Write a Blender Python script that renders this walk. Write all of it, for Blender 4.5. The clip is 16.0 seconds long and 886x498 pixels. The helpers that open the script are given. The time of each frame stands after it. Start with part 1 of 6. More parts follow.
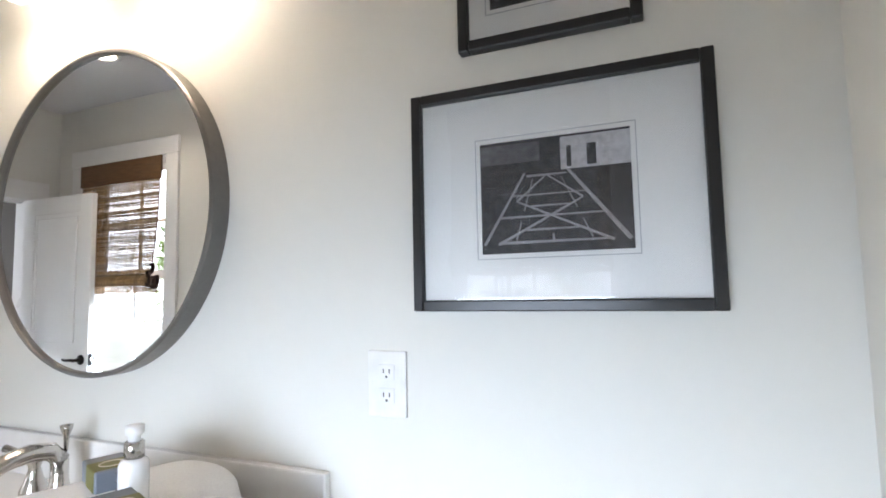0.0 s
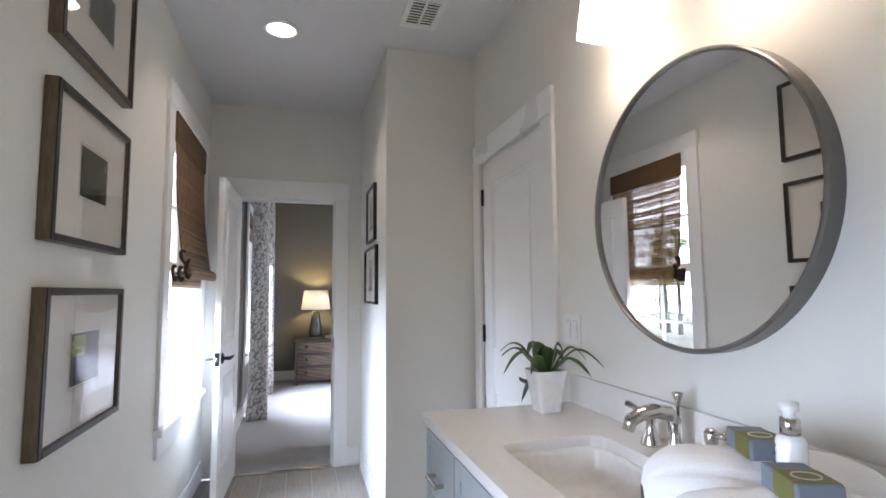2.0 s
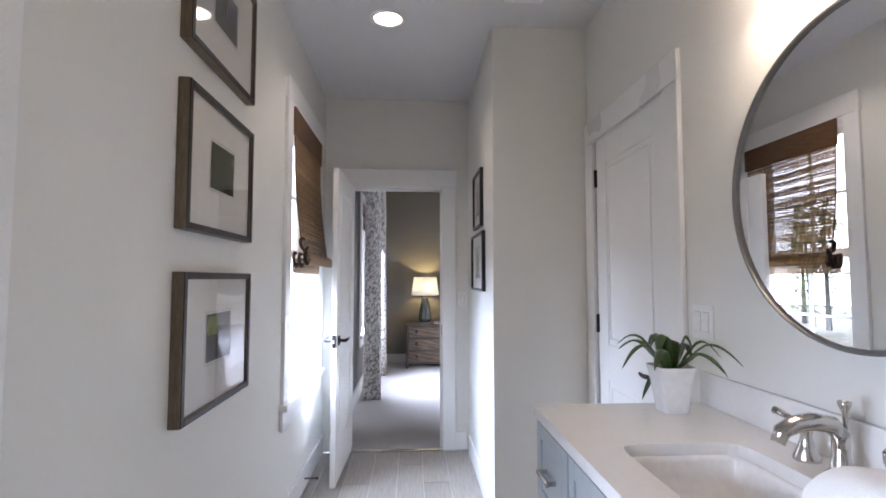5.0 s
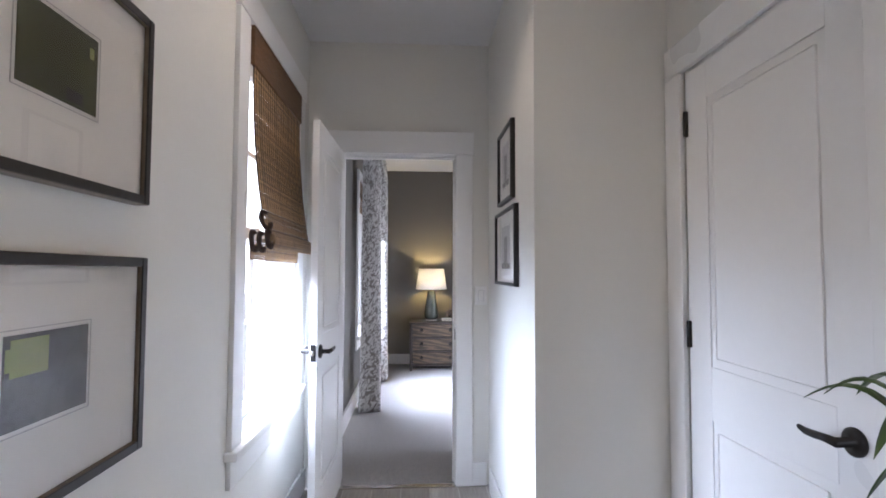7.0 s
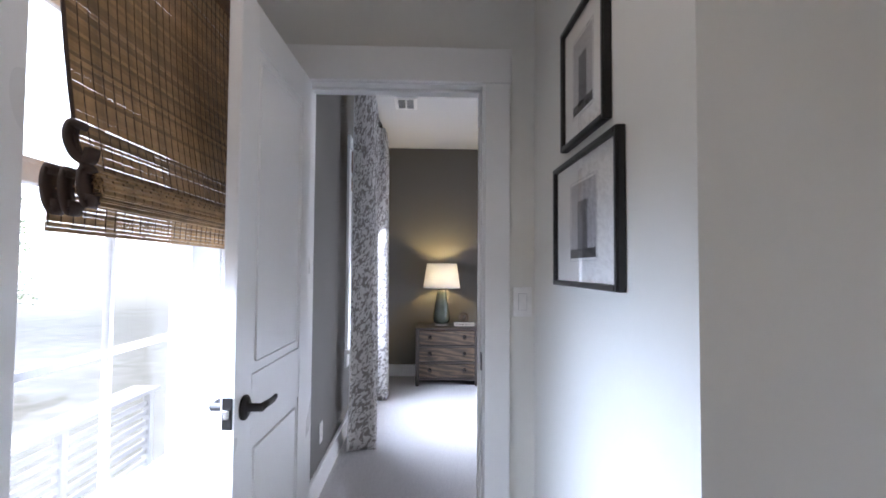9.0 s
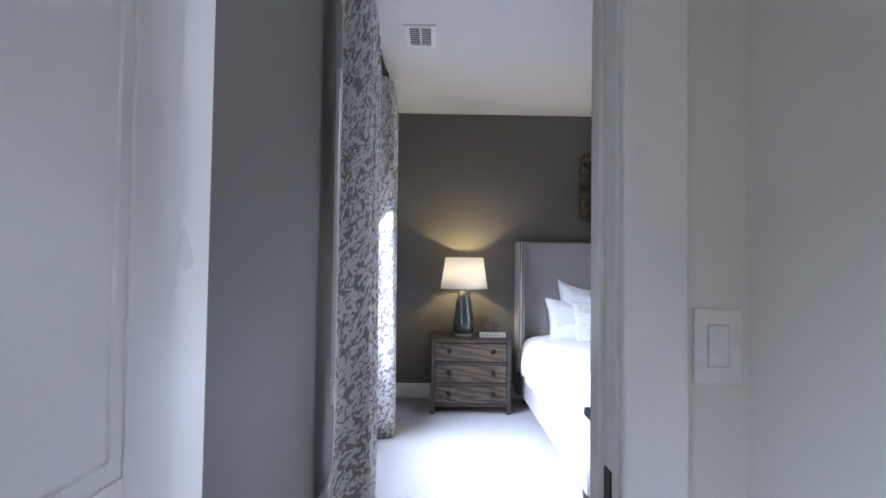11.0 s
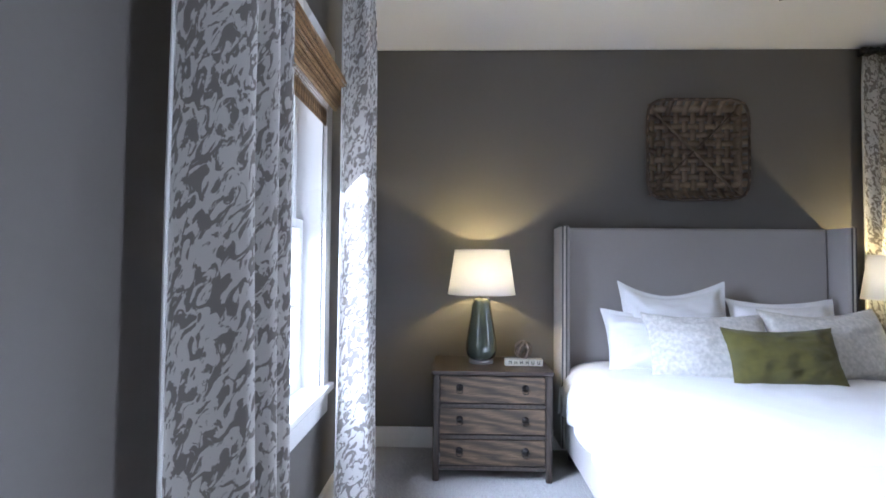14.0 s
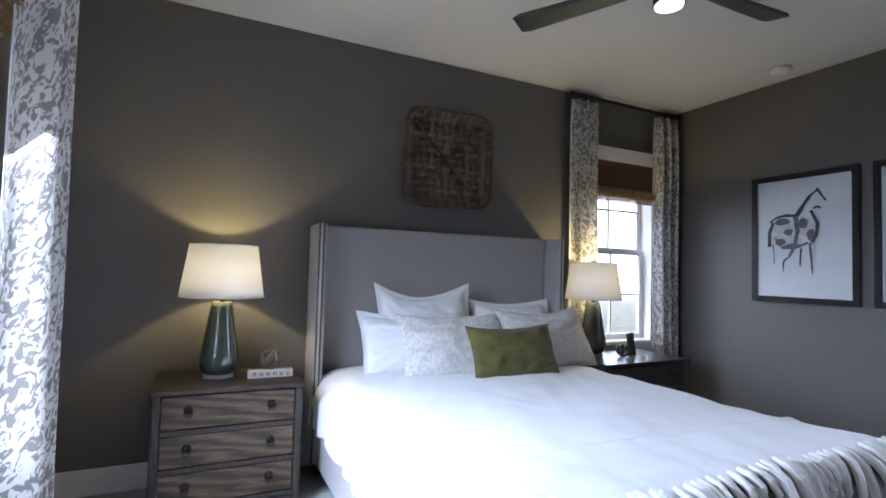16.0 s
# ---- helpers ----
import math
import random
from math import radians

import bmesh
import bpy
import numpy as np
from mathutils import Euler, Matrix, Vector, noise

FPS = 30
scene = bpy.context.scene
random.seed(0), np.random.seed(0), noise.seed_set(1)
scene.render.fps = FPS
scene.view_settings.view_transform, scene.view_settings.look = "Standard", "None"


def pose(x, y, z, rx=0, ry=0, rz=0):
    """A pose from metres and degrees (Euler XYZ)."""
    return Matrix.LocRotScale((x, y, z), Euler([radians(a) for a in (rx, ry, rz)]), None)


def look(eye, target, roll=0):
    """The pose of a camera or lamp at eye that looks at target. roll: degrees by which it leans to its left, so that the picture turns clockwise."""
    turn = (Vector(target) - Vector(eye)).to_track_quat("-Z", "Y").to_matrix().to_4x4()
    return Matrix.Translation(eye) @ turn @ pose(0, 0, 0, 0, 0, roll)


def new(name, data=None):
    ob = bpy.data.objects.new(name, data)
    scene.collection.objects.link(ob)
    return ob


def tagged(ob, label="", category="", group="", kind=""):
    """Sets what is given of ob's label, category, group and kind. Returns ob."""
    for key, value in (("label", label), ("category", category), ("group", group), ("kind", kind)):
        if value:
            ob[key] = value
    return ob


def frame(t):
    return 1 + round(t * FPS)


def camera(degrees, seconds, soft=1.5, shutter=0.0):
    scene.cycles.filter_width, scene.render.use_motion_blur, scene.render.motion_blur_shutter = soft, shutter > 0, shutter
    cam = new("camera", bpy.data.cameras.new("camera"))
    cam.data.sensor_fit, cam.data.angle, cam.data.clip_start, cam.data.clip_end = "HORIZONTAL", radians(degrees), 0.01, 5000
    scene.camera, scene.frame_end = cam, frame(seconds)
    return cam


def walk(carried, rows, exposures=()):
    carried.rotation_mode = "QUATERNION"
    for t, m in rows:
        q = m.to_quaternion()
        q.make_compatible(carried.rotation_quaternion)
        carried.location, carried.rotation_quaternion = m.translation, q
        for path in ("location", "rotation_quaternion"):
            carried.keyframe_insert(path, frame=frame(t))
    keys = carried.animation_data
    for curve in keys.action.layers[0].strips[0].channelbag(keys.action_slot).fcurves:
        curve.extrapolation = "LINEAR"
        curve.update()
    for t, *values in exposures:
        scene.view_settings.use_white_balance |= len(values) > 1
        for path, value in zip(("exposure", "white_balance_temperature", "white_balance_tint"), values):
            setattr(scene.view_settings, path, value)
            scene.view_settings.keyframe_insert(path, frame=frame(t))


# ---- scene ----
cam = camera(83.2, 16.0, soft=1.7)
SKY, DAY = 0.15, 1.0
EXPOSURES = [(0.0, 0.52, 6250, 14.5), (0.7, 0.36, 6200, 15.0), (1.5, 0.12, 6100, 17.0), (3.5, 0.18, 5950, 20.0), (7.0, 0.12, 5950, 21.0), (9.0, -0.1, 5850, 20.0),
             (11.5, -0.15, 5550, 19.0), (12.0, -0.03, 5500, 18.0), (12.5, 0.15, 5450, 17.0), (14.0, 0.05, 5500, 17.0), (14.8, -0.08, 5500, 16.0), (15.4, -0.1, 5500, 15.5), (16.0, -0.42, 5500, 15.5)]
PATH = [
    (0, (0.282, 0.345, 1.347), (-0.461, 2.196, 1.499), -1.2),
    (0.5, (0.236, 0.261, 1.335), (-0.948, 1.865, 1.5), -0.7),
    (1, (0.181, 0.212, 1.33), (-1.285, 1.563, 1.497), -0.7),
    (1.5, (0.16, 0.182, 1.327), (-1.583, 1.147, 1.495), -0.8),
    (2, (0.149, 0.166, 1.317), (-1.768, 0.711, 1.486), -0.4),
    (2.5, (0.148, 0.136, 1.315), (-1.83, 0.379, 1.481), -0.2),
    (3, (0.141, 0.132, 1.326), (-1.85, 0.236, 1.483), -0.1),
    (3.5, (0.116, 0.15, 1.31), (-1.877, 0.242, 1.458), -0.0),
    (4, (0.117, 0.181, 1.313), (-1.876, 0.27, 1.453), 0.0),
    (4.5, (0.113, 0.183, 1.313), (-1.879, 0.296, 1.445), 0.0),
    (4.7, (0.111, 0.18, 1.315), (-1.881, 0.303, 1.438), 0.0),
    (7, (-0.741, 0.168, 1.305), (-2.736, 0.277, 1.395), 0.2),
    (7.5, (-1.014, 0.153, 1.3), (-3.01, 0.259, 1.385), 0.4),
    (8, (-1.294, 0.128, 1.302), (-3.289, 0.223, 1.386), 0.5),
    (8.5, (-1.582, 0.155, 1.292), (-3.579, 0.242, 1.367), 0.3),
    (9, (-1.848, 0.181, 1.289), (-3.845, 0.256, 1.366), 0.4),
    (9.2, (-1.961, 0.191, 1.284), (-3.959, 0.235, 1.366), 0.3),
    (11.3, (-3.205, 0.127, 1.277), (-5.204, 0.150, 1.337), 0.8),
    (11.5, (-3.302, 0.133, 1.271), (-5.301, 0.148, 1.335), 0.7),
    (12, (-3.598, 0.197, 1.276), (-5.597, 0.189, 1.333), 0.6),
    (12.5, (-3.832, 0.224, 1.265), (-5.831, 0.188, 1.326), 0.5),
    (13, (-4.067, 0.19, 1.261), (-6.066, 0.139, 1.322), 0.6),
    (13.5, (-4.248, 0.198, 1.267), (-6.246, 0.141, 1.326), 0.4),
    (14, (-4.43, 0.232, 1.253), (-6.428, 0.173, 1.312), 0.5),
    (14.5, (-4.544, 0.225, 1.247), (-6.542, 0.18, 1.307), 0.7),
    (15, (-4.637, 0.191, 1.254), (-6.625, 0.403, 1.314), 1.3),
    (15.5, (-4.65, 0.206, 1.261), (-6.564, 0.781, 1.328), 1.7),
    (16, (-4.65, 0.275, 1.234), (-6.449, 1.144, 1.323), 1.6),
]
walk(cam, [(t, look(eye, target, roll)) for t, eye, target, roll in PATH], EXPOSURES)

# ---- world, sun and lamps ----
world = bpy.data.worlds.new("sky")
scene.world = world
world.use_nodes = True
wn = world.node_tree
sky = wn.nodes.new("ShaderNodeTexSky")
sky.sky_type, sky.sun_disc = "NISHITA", False
sky.sun_elevation, sky.sun_rotation = radians(38), radians(200)
wn.links.new(sky.outputs[0], wn.nodes["Background"].inputs[0])
wn.nodes["Background"].inputs[1].default_value = SKY

sun = new("sun", bpy.data.lights.new("sun", "SUN"))
sun.data.energy, sun.data.angle, sun.data.color = 3.0, radians(10), (1.0, 0.96, 0.9)
sun.matrix_world = look((0, 0, 10), (3, 8, 0))


def window_light(name, at, towards, wide, high, watts, spread, tint=(0.70, 0.84, 1.0)):
    """Skylight that enters by a window's opening."""
    lamp = new(name, bpy.data.lights.new(name, "AREA"))
    lamp.data.shape, lamp.data.size, lamp.data.size_y = "RECTANGLE", wide, high
    lamp.data.energy, lamp.data.color = watts, tint
    lamp.data.spread = radians(spread)
    lamp.matrix_world = look(at, towards)
    return lamp


def bulb(name, at, watts, radius=0.03, tint=(1.0, 0.72, 0.42)):
    lamp = new(name, bpy.data.lights.new(name, "POINT"))
    lamp.data.energy, lamp.data.shadow_soft_size, lamp.data.color = watts, radius, tint
    lamp.location = at
    return lamp


window_light("window_light", (-3.12, -0.615, 1.02), (-3.12, 1.2, -0.4), 0.78, 0.62, 31 * DAY, 110)
window_light("window_light", (-0.24, -0.615, 1.02), (-0.24, 1.2, 0.0), 0.78, 0.62, 15 * DAY, 105)
window_light("window_light", (-6.30, -0.60, 1.26), (-6.25, 1.7, -0.9), 0.92, 1.1, 95 * DAY, 112, (0.77, 0.87, 1.0))
window_light("window_light", (-8.0, 3.52, 1.26), (-5, 3.3, 0.0), 0.72, 1.1, 12 * DAY, 120, (0.80, 0.88, 1.0))
# fill through an assumed north window that never comes into view
window_light("window_light", (-4.75, 4.25, 1.40), (-5.0, 0.0, 0.9), 0.9, 1.45, 23 * DAY, 80, (0.90, 0.95, 1.0))
bulb("lamp_light", (-7.60, 0.385, 1.215), 25.0, 0.02, (1.0, 0.77, 0.31))
bulb("lamp_light", (-7.60, 2.99, 1.205), 25.0, 0.02, (1.0, 0.77, 0.31))
for x in (-1.14, -0.67):
    bulb("vanity_bulb", (x, 1.045, 2.165), 4.5, 0.05, (1.0, 0.80, 0.57))
spot = new("can_light", bpy.data.lights.new("can_light", "SPOT"))
spot.data.energy, spot.data.spot_size, spot.data.spot_blend, spot.data.shadow_soft_size = 13, radians(130), 0.6, 0.06
spot.data.color = (1.0, 0.86, 0.66)
spot.location = (-2.585, 0.04, 2.70)
spot = new("fan_light", bpy.data.lights.new("fan_light", "SPOT"))
spot.data.energy, spot.data.spot_size, spot.data.spot_blend, spot.data.shadow_soft_size = 14, radians(130), 0.6, 0.05
spot.data.color = (1.0, 0.85, 0.62)
spot.location = (-6.19, 2.13, 2.425)

# ---- materials ----
def surface(name, colour, rough=0.6, metal=0.0, second=None, grain=(40, 0.5), stain=(3.0, 0.08), bump=0.15, bump_scale=60, stretch=(1, 1, 1), coat=0.0, sheen=0.0, piece=0.0):
    """A painted, woven, wooden or metal surface: fine grain, broad unevenness, fine relief."""
    m = bpy.data.materials.new(name)
    m.use_nodes = True
    n, l = m.node_tree.nodes, m.node_tree.links
    b = n["Principled BSDF"]
    tc, mp = n.new("ShaderNodeTexCoord"), n.new("ShaderNodeMapping")
    mp.inputs["Scale"].default_value = stretch
    l.new(tc.outputs["Object"], mp.inputs[0])
    fine, broad = n.new("ShaderNodeTexNoise"), n.new("ShaderNodeTexNoise")
    fine.inputs["Scale"].default_value, fine.inputs["Detail"].default_value = grain[0], 6
    broad.inputs["Scale"].default_value, broad.inputs["Detail"].default_value = stain[0], 3
    l.new(mp.outputs[0], fine.inputs["Vector"])
    l.new(tc.outputs["Object"], broad.inputs["Vector"])
    mix = n.new("ShaderNodeMix")
    mix.data_type = "RGBA"
    other = second or [c * 0.88 for c in colour]
    mix.inputs["A"].default_value, mix.inputs["B"].default_value = (*colour, 1), (*other, 1)
    ramp = n.new("ShaderNodeMapRange")
    ramp.inputs["From Min"].default_value, ramp.inputs["From Max"].default_value = 0.5 - 0.5 * (1.02 - grain[1]), 0.5 + 0.5 * (1.02 - grain[1])
    l.new(fine.outputs["Fac"], ramp.inputs["Value"])
    l.new(ramp.outputs[0], mix.inputs["Factor"])
    hsv = n.new("ShaderNodeHueSaturation")
    vary = n.new("ShaderNodeMapRange")
    vary.inputs["To Min"].default_value, vary.inputs["To Max"].default_value = 1 - stain[1], 1 + stain[1]
    l.new(broad.outputs["Fac"], vary.inputs["Value"])
    value = vary.outputs[0]
    if piece:
        info, pr, mul = n.new("ShaderNodeObjectInfo"), n.new("ShaderNodeMapRange"), n.new("ShaderNodeMath")
        mul.operation = "MULTIPLY"
        pr.inputs["To Min"].default_value, pr.inputs["To Max"].default_value = 1 - piece, 1 + piece
        l.new(info.outputs["Random"], pr.inputs["Value"])
        l.new(pr.outputs[0], mul.inputs[0])
        l.new(value, mul.inputs[1])
        value = mul.outputs[0]
    l.new(value, hsv.inputs["Value"])
    l.new(mix.outputs["Result"], hsv.inputs["Color"])
    l.new(hsv.outputs[0], b.inputs["Base Color"])
    rr = n.new("ShaderNodeMapRange")
    rr.inputs["To Min"].default_value, rr.inputs["To Max"].default_value = max(rough - 0.08, 0.02), min(rough + 0.08, 1)
    l.new(broad.outputs["Fac"], rr.inputs["Value"])
    l.new(rr.outputs[0], b.inputs["Roughness"])
    b.inputs["Metallic"].default_value = metal
    b.inputs["Coat Weight"].default_value = coat
    b.inputs["Sheen Weight"].default_value = sheen
    if bump:
        bn, bt = n.new("ShaderNodeBump"), n.new("ShaderNodeTexNoise")
        bt.inputs["Scale"].default_value, bt.inputs["Detail"].default_value = bump_scale, 4
        l.new(mp.outputs[0], bt.inputs["Vector"])
        bn.inputs["Strength"].default_value, bn.inputs["Distance"].default_value = bump, 0.003
        l.new(bt.outputs["Fac"], bn.inputs["Height"])
        l.new(bn.outputs[0], b.inputs["Normal"])
    return m


def glow(name, colour, strength, base=(0.8, 0.8, 0.8)):
    m = bpy.data.materials.new(name)
    m.use_nodes = True
    b = m.node_tree.nodes["Principled BSDF"]
    b.inputs["Base Color"].default_value = (*base, 1)
    b.inputs["Emission Color"].default_value, b.inputs["Emission Strength"].default_value = (*colour, 1), strength
    return m


def clear_glass(name, gloss=1.0):
    m = bpy.data.materials.new(name)
    m.use_nodes = True
    n, l = m.node_tree.nodes, m.node_tree.links
    n.remove(n["Principled BSDF"])
    fr, tr, gl, mx = n.new("ShaderNodeFresnel"), n.new("ShaderNodeBsdfTransparent"), n.new("ShaderNodeBsdfGlossy"), n.new("ShaderNodeMixShader")
    fr.inputs[0].default_value = 1.5
    gl.inputs["Roughness"].default_value = 0.015
    gl.inputs["Color"].default_value = (gloss, gloss, gloss, 1)
    l.new(fr.outputs[0], mx.inputs[0])
    l.new(tr.outputs[0], mx.inputs[1])
    l.new(gl.outputs[0], mx.inputs[2])
    l.new(mx.outputs[0], n["Material Output"].inputs[0])
    return m


def printed_cloth(name):
    """Curtain linen with a brushed off-white print on taupe, laid out along the cloth."""
    m = surface(name, (0.25, 0.225, 0.205), 0.85, bump=0.1, bump_scale=400, sheen=0.2)
    n, l = m.node_tree.nodes, m.node_tree.links
    b = n["Principled BSDF"]
    uv, mp = n.new("ShaderNodeUVMap"), n.new("ShaderNodeMapping")
    turn = n.new("ShaderNodeMapping")
    turn.inputs["Rotation"].default_value, mp.inputs["Scale"].default_value = (0, 0, radians(-14)), (58, 20, 1)
    l.new(uv.outputs[0], turn.inputs[0])
    l.new(turn.outputs[0], mp.inputs[0])
    warp = n.new("ShaderNodeTexNoise")
    warp.inputs["Scale"].default_value, warp.inputs["Detail"].default_value, warp.inputs["Distortion"].default_value = 1.0, 3.2, 1.5
    l.new(mp.outputs[0], warp.inputs["Vector"])
    cr = n.new("ShaderNodeValToRGB")
    cr.color_ramp.elements[0].position, cr.color_ramp.elements[1].position = 0.462, 0.50
    cr.color_ramp.elements[0].color, cr.color_ramp.elements[1].color = (0.36, 0.33, 0.30, 1), (0.87, 0.85, 0.82, 1)
    l.new(warp.outputs["Fac"], cr.inputs[0])
    l.new(cr.outputs[0], b.inputs["Base Color"])
    tl, mx = n.new("ShaderNodeBsdfTranslucent"), n.new("ShaderNodeMixShader")
    mx.inputs[0].default_value = 0.5
    l.new(cr.outputs[0], tl.inputs[0])
    l.new(b.outputs[0], mx.inputs[1])
    l.new(tl.outputs[0], mx.inputs[2])
    l.new(mx.outputs[0], n["Material Output"].inputs[0])
    return m


def oak(name, light, dark, scale=9.0, rough=0.5, axis="X", piece=0.0):
    """Open-grained wood: stretched bands with cathedral figure and fine pores."""
    m = surface(name, light, rough, second=dark, grain=(30, 0.55), stain=(4, 0.15), bump=0.2, bump_scale=40,
                stretch={"X": (0.6, 14, 14), "Y": (14, 0.6, 14), "Z": (14, 14, 0.6)}[axis], piece=piece)
    n, l = m.node_tree.nodes, m.node_tree.links
    hsv = [k for k in n if k.type == "HUE_SAT"][0]
    tc, mp, wave = n.new("ShaderNodeTexCoord"), n.new("ShaderNodeMapping"), n.new("ShaderNodeTexWave")
    mp.inputs["Scale"].default_value = {"X": (0.5, 3, 3), "Y": (3, 0.5, 3), "Z": (3, 3, 0.5)}[axis]
    wave.inputs["Scale"].default_value, wave.inputs["Distortion"].default_value = scale, 7
    wave.inputs["Detail"].default_value, wave.inputs["Detail Scale"].default_value = 2, 1.2
    wave.bands_direction = "DIAGONAL"
    l.new(tc.outputs["Object"], mp.inputs[0])
    l.new(mp.outputs[0], wave.inputs["Vector"])
    mix = n.new("ShaderNodeMix")
    mix.data_type, mix.blend_type = "RGBA", "MULTIPLY"
    mix.name = "figure"
    mix.inputs["Factor"].default_value = 0.45
    l.new(hsv.outputs[0], mix.inputs["A"])
    l.new(wave.outputs["Color"], mix.inputs["B"])
    l.new(mix.outputs["Result"], n["Principled BSDF"].inputs["Base Color"])
    return m


M_BATH = surface("bath_paint", (0.72, 0.705, 0.655), 0.6, second=(0.71, 0.695, 0.645), stain=(1.2, 0.02), bump=0.03, bump_scale=260)
M_BED = surface("bedroom_paint", (0.130, 0.120, 0.106), 0.5, second=(0.126, 0.116, 0.102), stain=(1.2, 0.03), bump=0.03, bump_scale=260)
M_CEIL = surface("ceiling_paint", (0.66, 0.655, 0.65), 0.85, second=(0.645, 0.64, 0.635), stain=(1.2, 0.02), bump=0.03, bump_scale=240)
M_TRIM = surface("trim_paint", (0.80, 0.79, 0.77), 0.3, second=(0.785, 0.775, 0.755), stain=(2, 0.02), bump=0.015, bump_scale=90)
M_VINYL = surface("sash_vinyl", (0.82, 0.82, 0.81), 0.35, bump=0.02)
M_CARPET = surface("carpet", (0.45, 0.43, 0.41), 0.95, second=(0.25, 0.24, 0.23), grain=(140, 0.85), stain=(2.2, 0.10), bump=0.9, bump_scale=320, sheen=0.3)
M_TILE = surface("plank_tile", (0.36, 0.325, 0.285), 0.38, second=(0.25, 0.225, 0.195), grain=(5, 0.6), stain=(2, 0.12), bump=0.08, stretch=(1.2, 18, 6), piece=0.14)
M_GROUT = surface("grout", (0.58, 0.56, 0.52), 0.9, bump=0.3, bump_scale=200)
M_GLASS = clear_glass("window_glass", 0.8)
M_PICTURE_GLASS = clear_glass("picture_glass", 1.0)
M_BRONZE = surface("dark_bronze", (0.025, 0.022, 0.02), 0.38, metal=0.6, bump=0.03)
M_NICKEL = surface("brushed_nickel", (0.60, 0.57, 0.53), 0.2, metal=1.0, grain=(90, 0.3), bump=0.02)
M_MIRROR = surface("mirror_silver", (0.93, 0.93, 0.93), 0.03, metal=1.0, grain=(2, 0.0), stain=(1, 0.0), bump=0)
M_MIRROR.node_tree.nodes["Principled BSDF"].inputs["Roughness"].default_value = 0.0
for link in list(M_MIRROR.node_tree.links):
    if link.to_socket.name == "Roughness":
        M_MIRROR.node_tree.links.remove(link)
M_STEEL = surface("grey_steel", (0.20, 0.19, 0.18), 0.38, metal=0.75, grain=(120, 0.4), bump=0.03)
M_BLACK = surface("black_lacquer", (0.012, 0.011, 0.011), 0.3, grain=(60, 0.3), bump=0.03)
M_ESPRESSO = oak("espresso_wood", (0.045, 0.032, 0.025), (0.02, 0.014, 0.011), 6, 0.35, "Y")
M_PLASTIC = surface("white_plastic", (0.82, 0.81, 0.79), 0.35, bump=0.01)
M_DARK = surface("dark_slot", (0.03, 0.03, 0.03), 0.7)
M_MAT = surface("mat_board", (0.80, 0.79, 0.765), 0.9, second=(0.77, 0.76, 0.735), grain=(200, 0.3), stain=(2, 0.02), bump=0.03, bump_scale=300)
M_STONE = surface("quartz_top", (0.74, 0.725, 0.70), 0.12, second=(0.71, 0.695, 0.67), grain=(60, 0.5), stain=(6, 0.02), bump=0.0, coat=0.3)
M_CHINA = surface("white_china", (0.84, 0.83, 0.82), 0.08, stain=(2, 0.01), bump=0, coat=0.4)
M_VANITY = surface("vanity_paint", (0.33, 0.36, 0.37), 0.4, stain=(2, 0.04), bump=0.03, bump_scale=90)
M_TOWEL = surface("terry_towel", (0.82, 0.81, 0.80), 0.95, grain=(300, 0.4), bump=0.8, bump_scale=420, sheen=0.4)
M_LINEN = surface("white_linen", (0.80, 0.80, 0.81), 0.85, grain=(300, 0.3), stain=(5, 0.03), bump=0.12, bump_scale=500, sheen=0.15)
M_FLOCK = surface("pale_brocade", (0.64, 0.62, 0.585), 0.8, second=(0.47, 0.46, 0.435), grain=(48, 0.7), stain=(5, 0.06), bump=0.3, bump_scale=120, sheen=0.3)
M_OLIVE = surface("olive_velvet", (0.115, 0.102, 0.016), 0.8, second=(0.06, 0.054, 0.009), grain=(9, 0.6), stain=(7, 0.3), bump=0.25, bump_scale=300, sheen=0.15)
M_UPHOLSTERY = surface("taupe_upholstery", (0.36, 0.335, 0.32), 0.9, grain=(350, 0.5), stain=(3, 0.05), bump=0.25, bump_scale=600, sheen=0.2)
M_PIPING = surface("charcoal_piping", (0.05, 0.045, 0.045), 0.8, bump=0.2, bump_scale=500)
M_CREAM = surface("cream_band", (0.54, 0.50, 0.42), 0.85, bump=0.2, bump_scale=500)
M_YARN = surface("yarn_fringe", (0.82, 0.80, 0.77), 0.95, grain=(200, 0.4), bump=0.4, bump_scale=400, sheen=0.3)
M_KHAKI = surface("khaki_weave", (0.17, 0.15, 0.10), 0.9, second=(0.09, 0.08, 0.055), grain=(90, 0.6), stain=(9, 0.3), bump=0.5, bump_scale=200, sheen=0.2)
# grey that carries the shade between the throw's tassels as cloth colour
M_TASSELSHADE = surface("tassel_shade_grey", (0.22, 0.21, 0.20), 0.9, second=(0.15, 0.145, 0.14), grain=(120, 0.5), stain=(8, 0.15), bump=0.4, bump_scale=250, sheen=0.2)
M_SHADE = bpy.data.materials.new("lamp_shade_linen")
M_CURTAIN = printed_cloth("printed_curtain")
M_LINING = surface("curtain_edge", (0.66, 0.65, 0.63), 0.9, bump=0.1, bump_scale=400)
M_BAMBOO = surface("bamboo_slat", (0.39, 0.235, 0.10), 0.5, second=(0.17, 0.10, 0.042), grain=(6, 0.6), stain=(8, 0.2), bump=0.2, stretch=(3, 1, 1), piece=0.38)
M_THREAD = surface("shade_thread", (0.07, 0.04, 0.022), 0.8, bump=0.1)
M_BINDING = surface("brown_binding", (0.05, 0.028, 0.018), 0.8, bump=0.3, bump_scale=300)
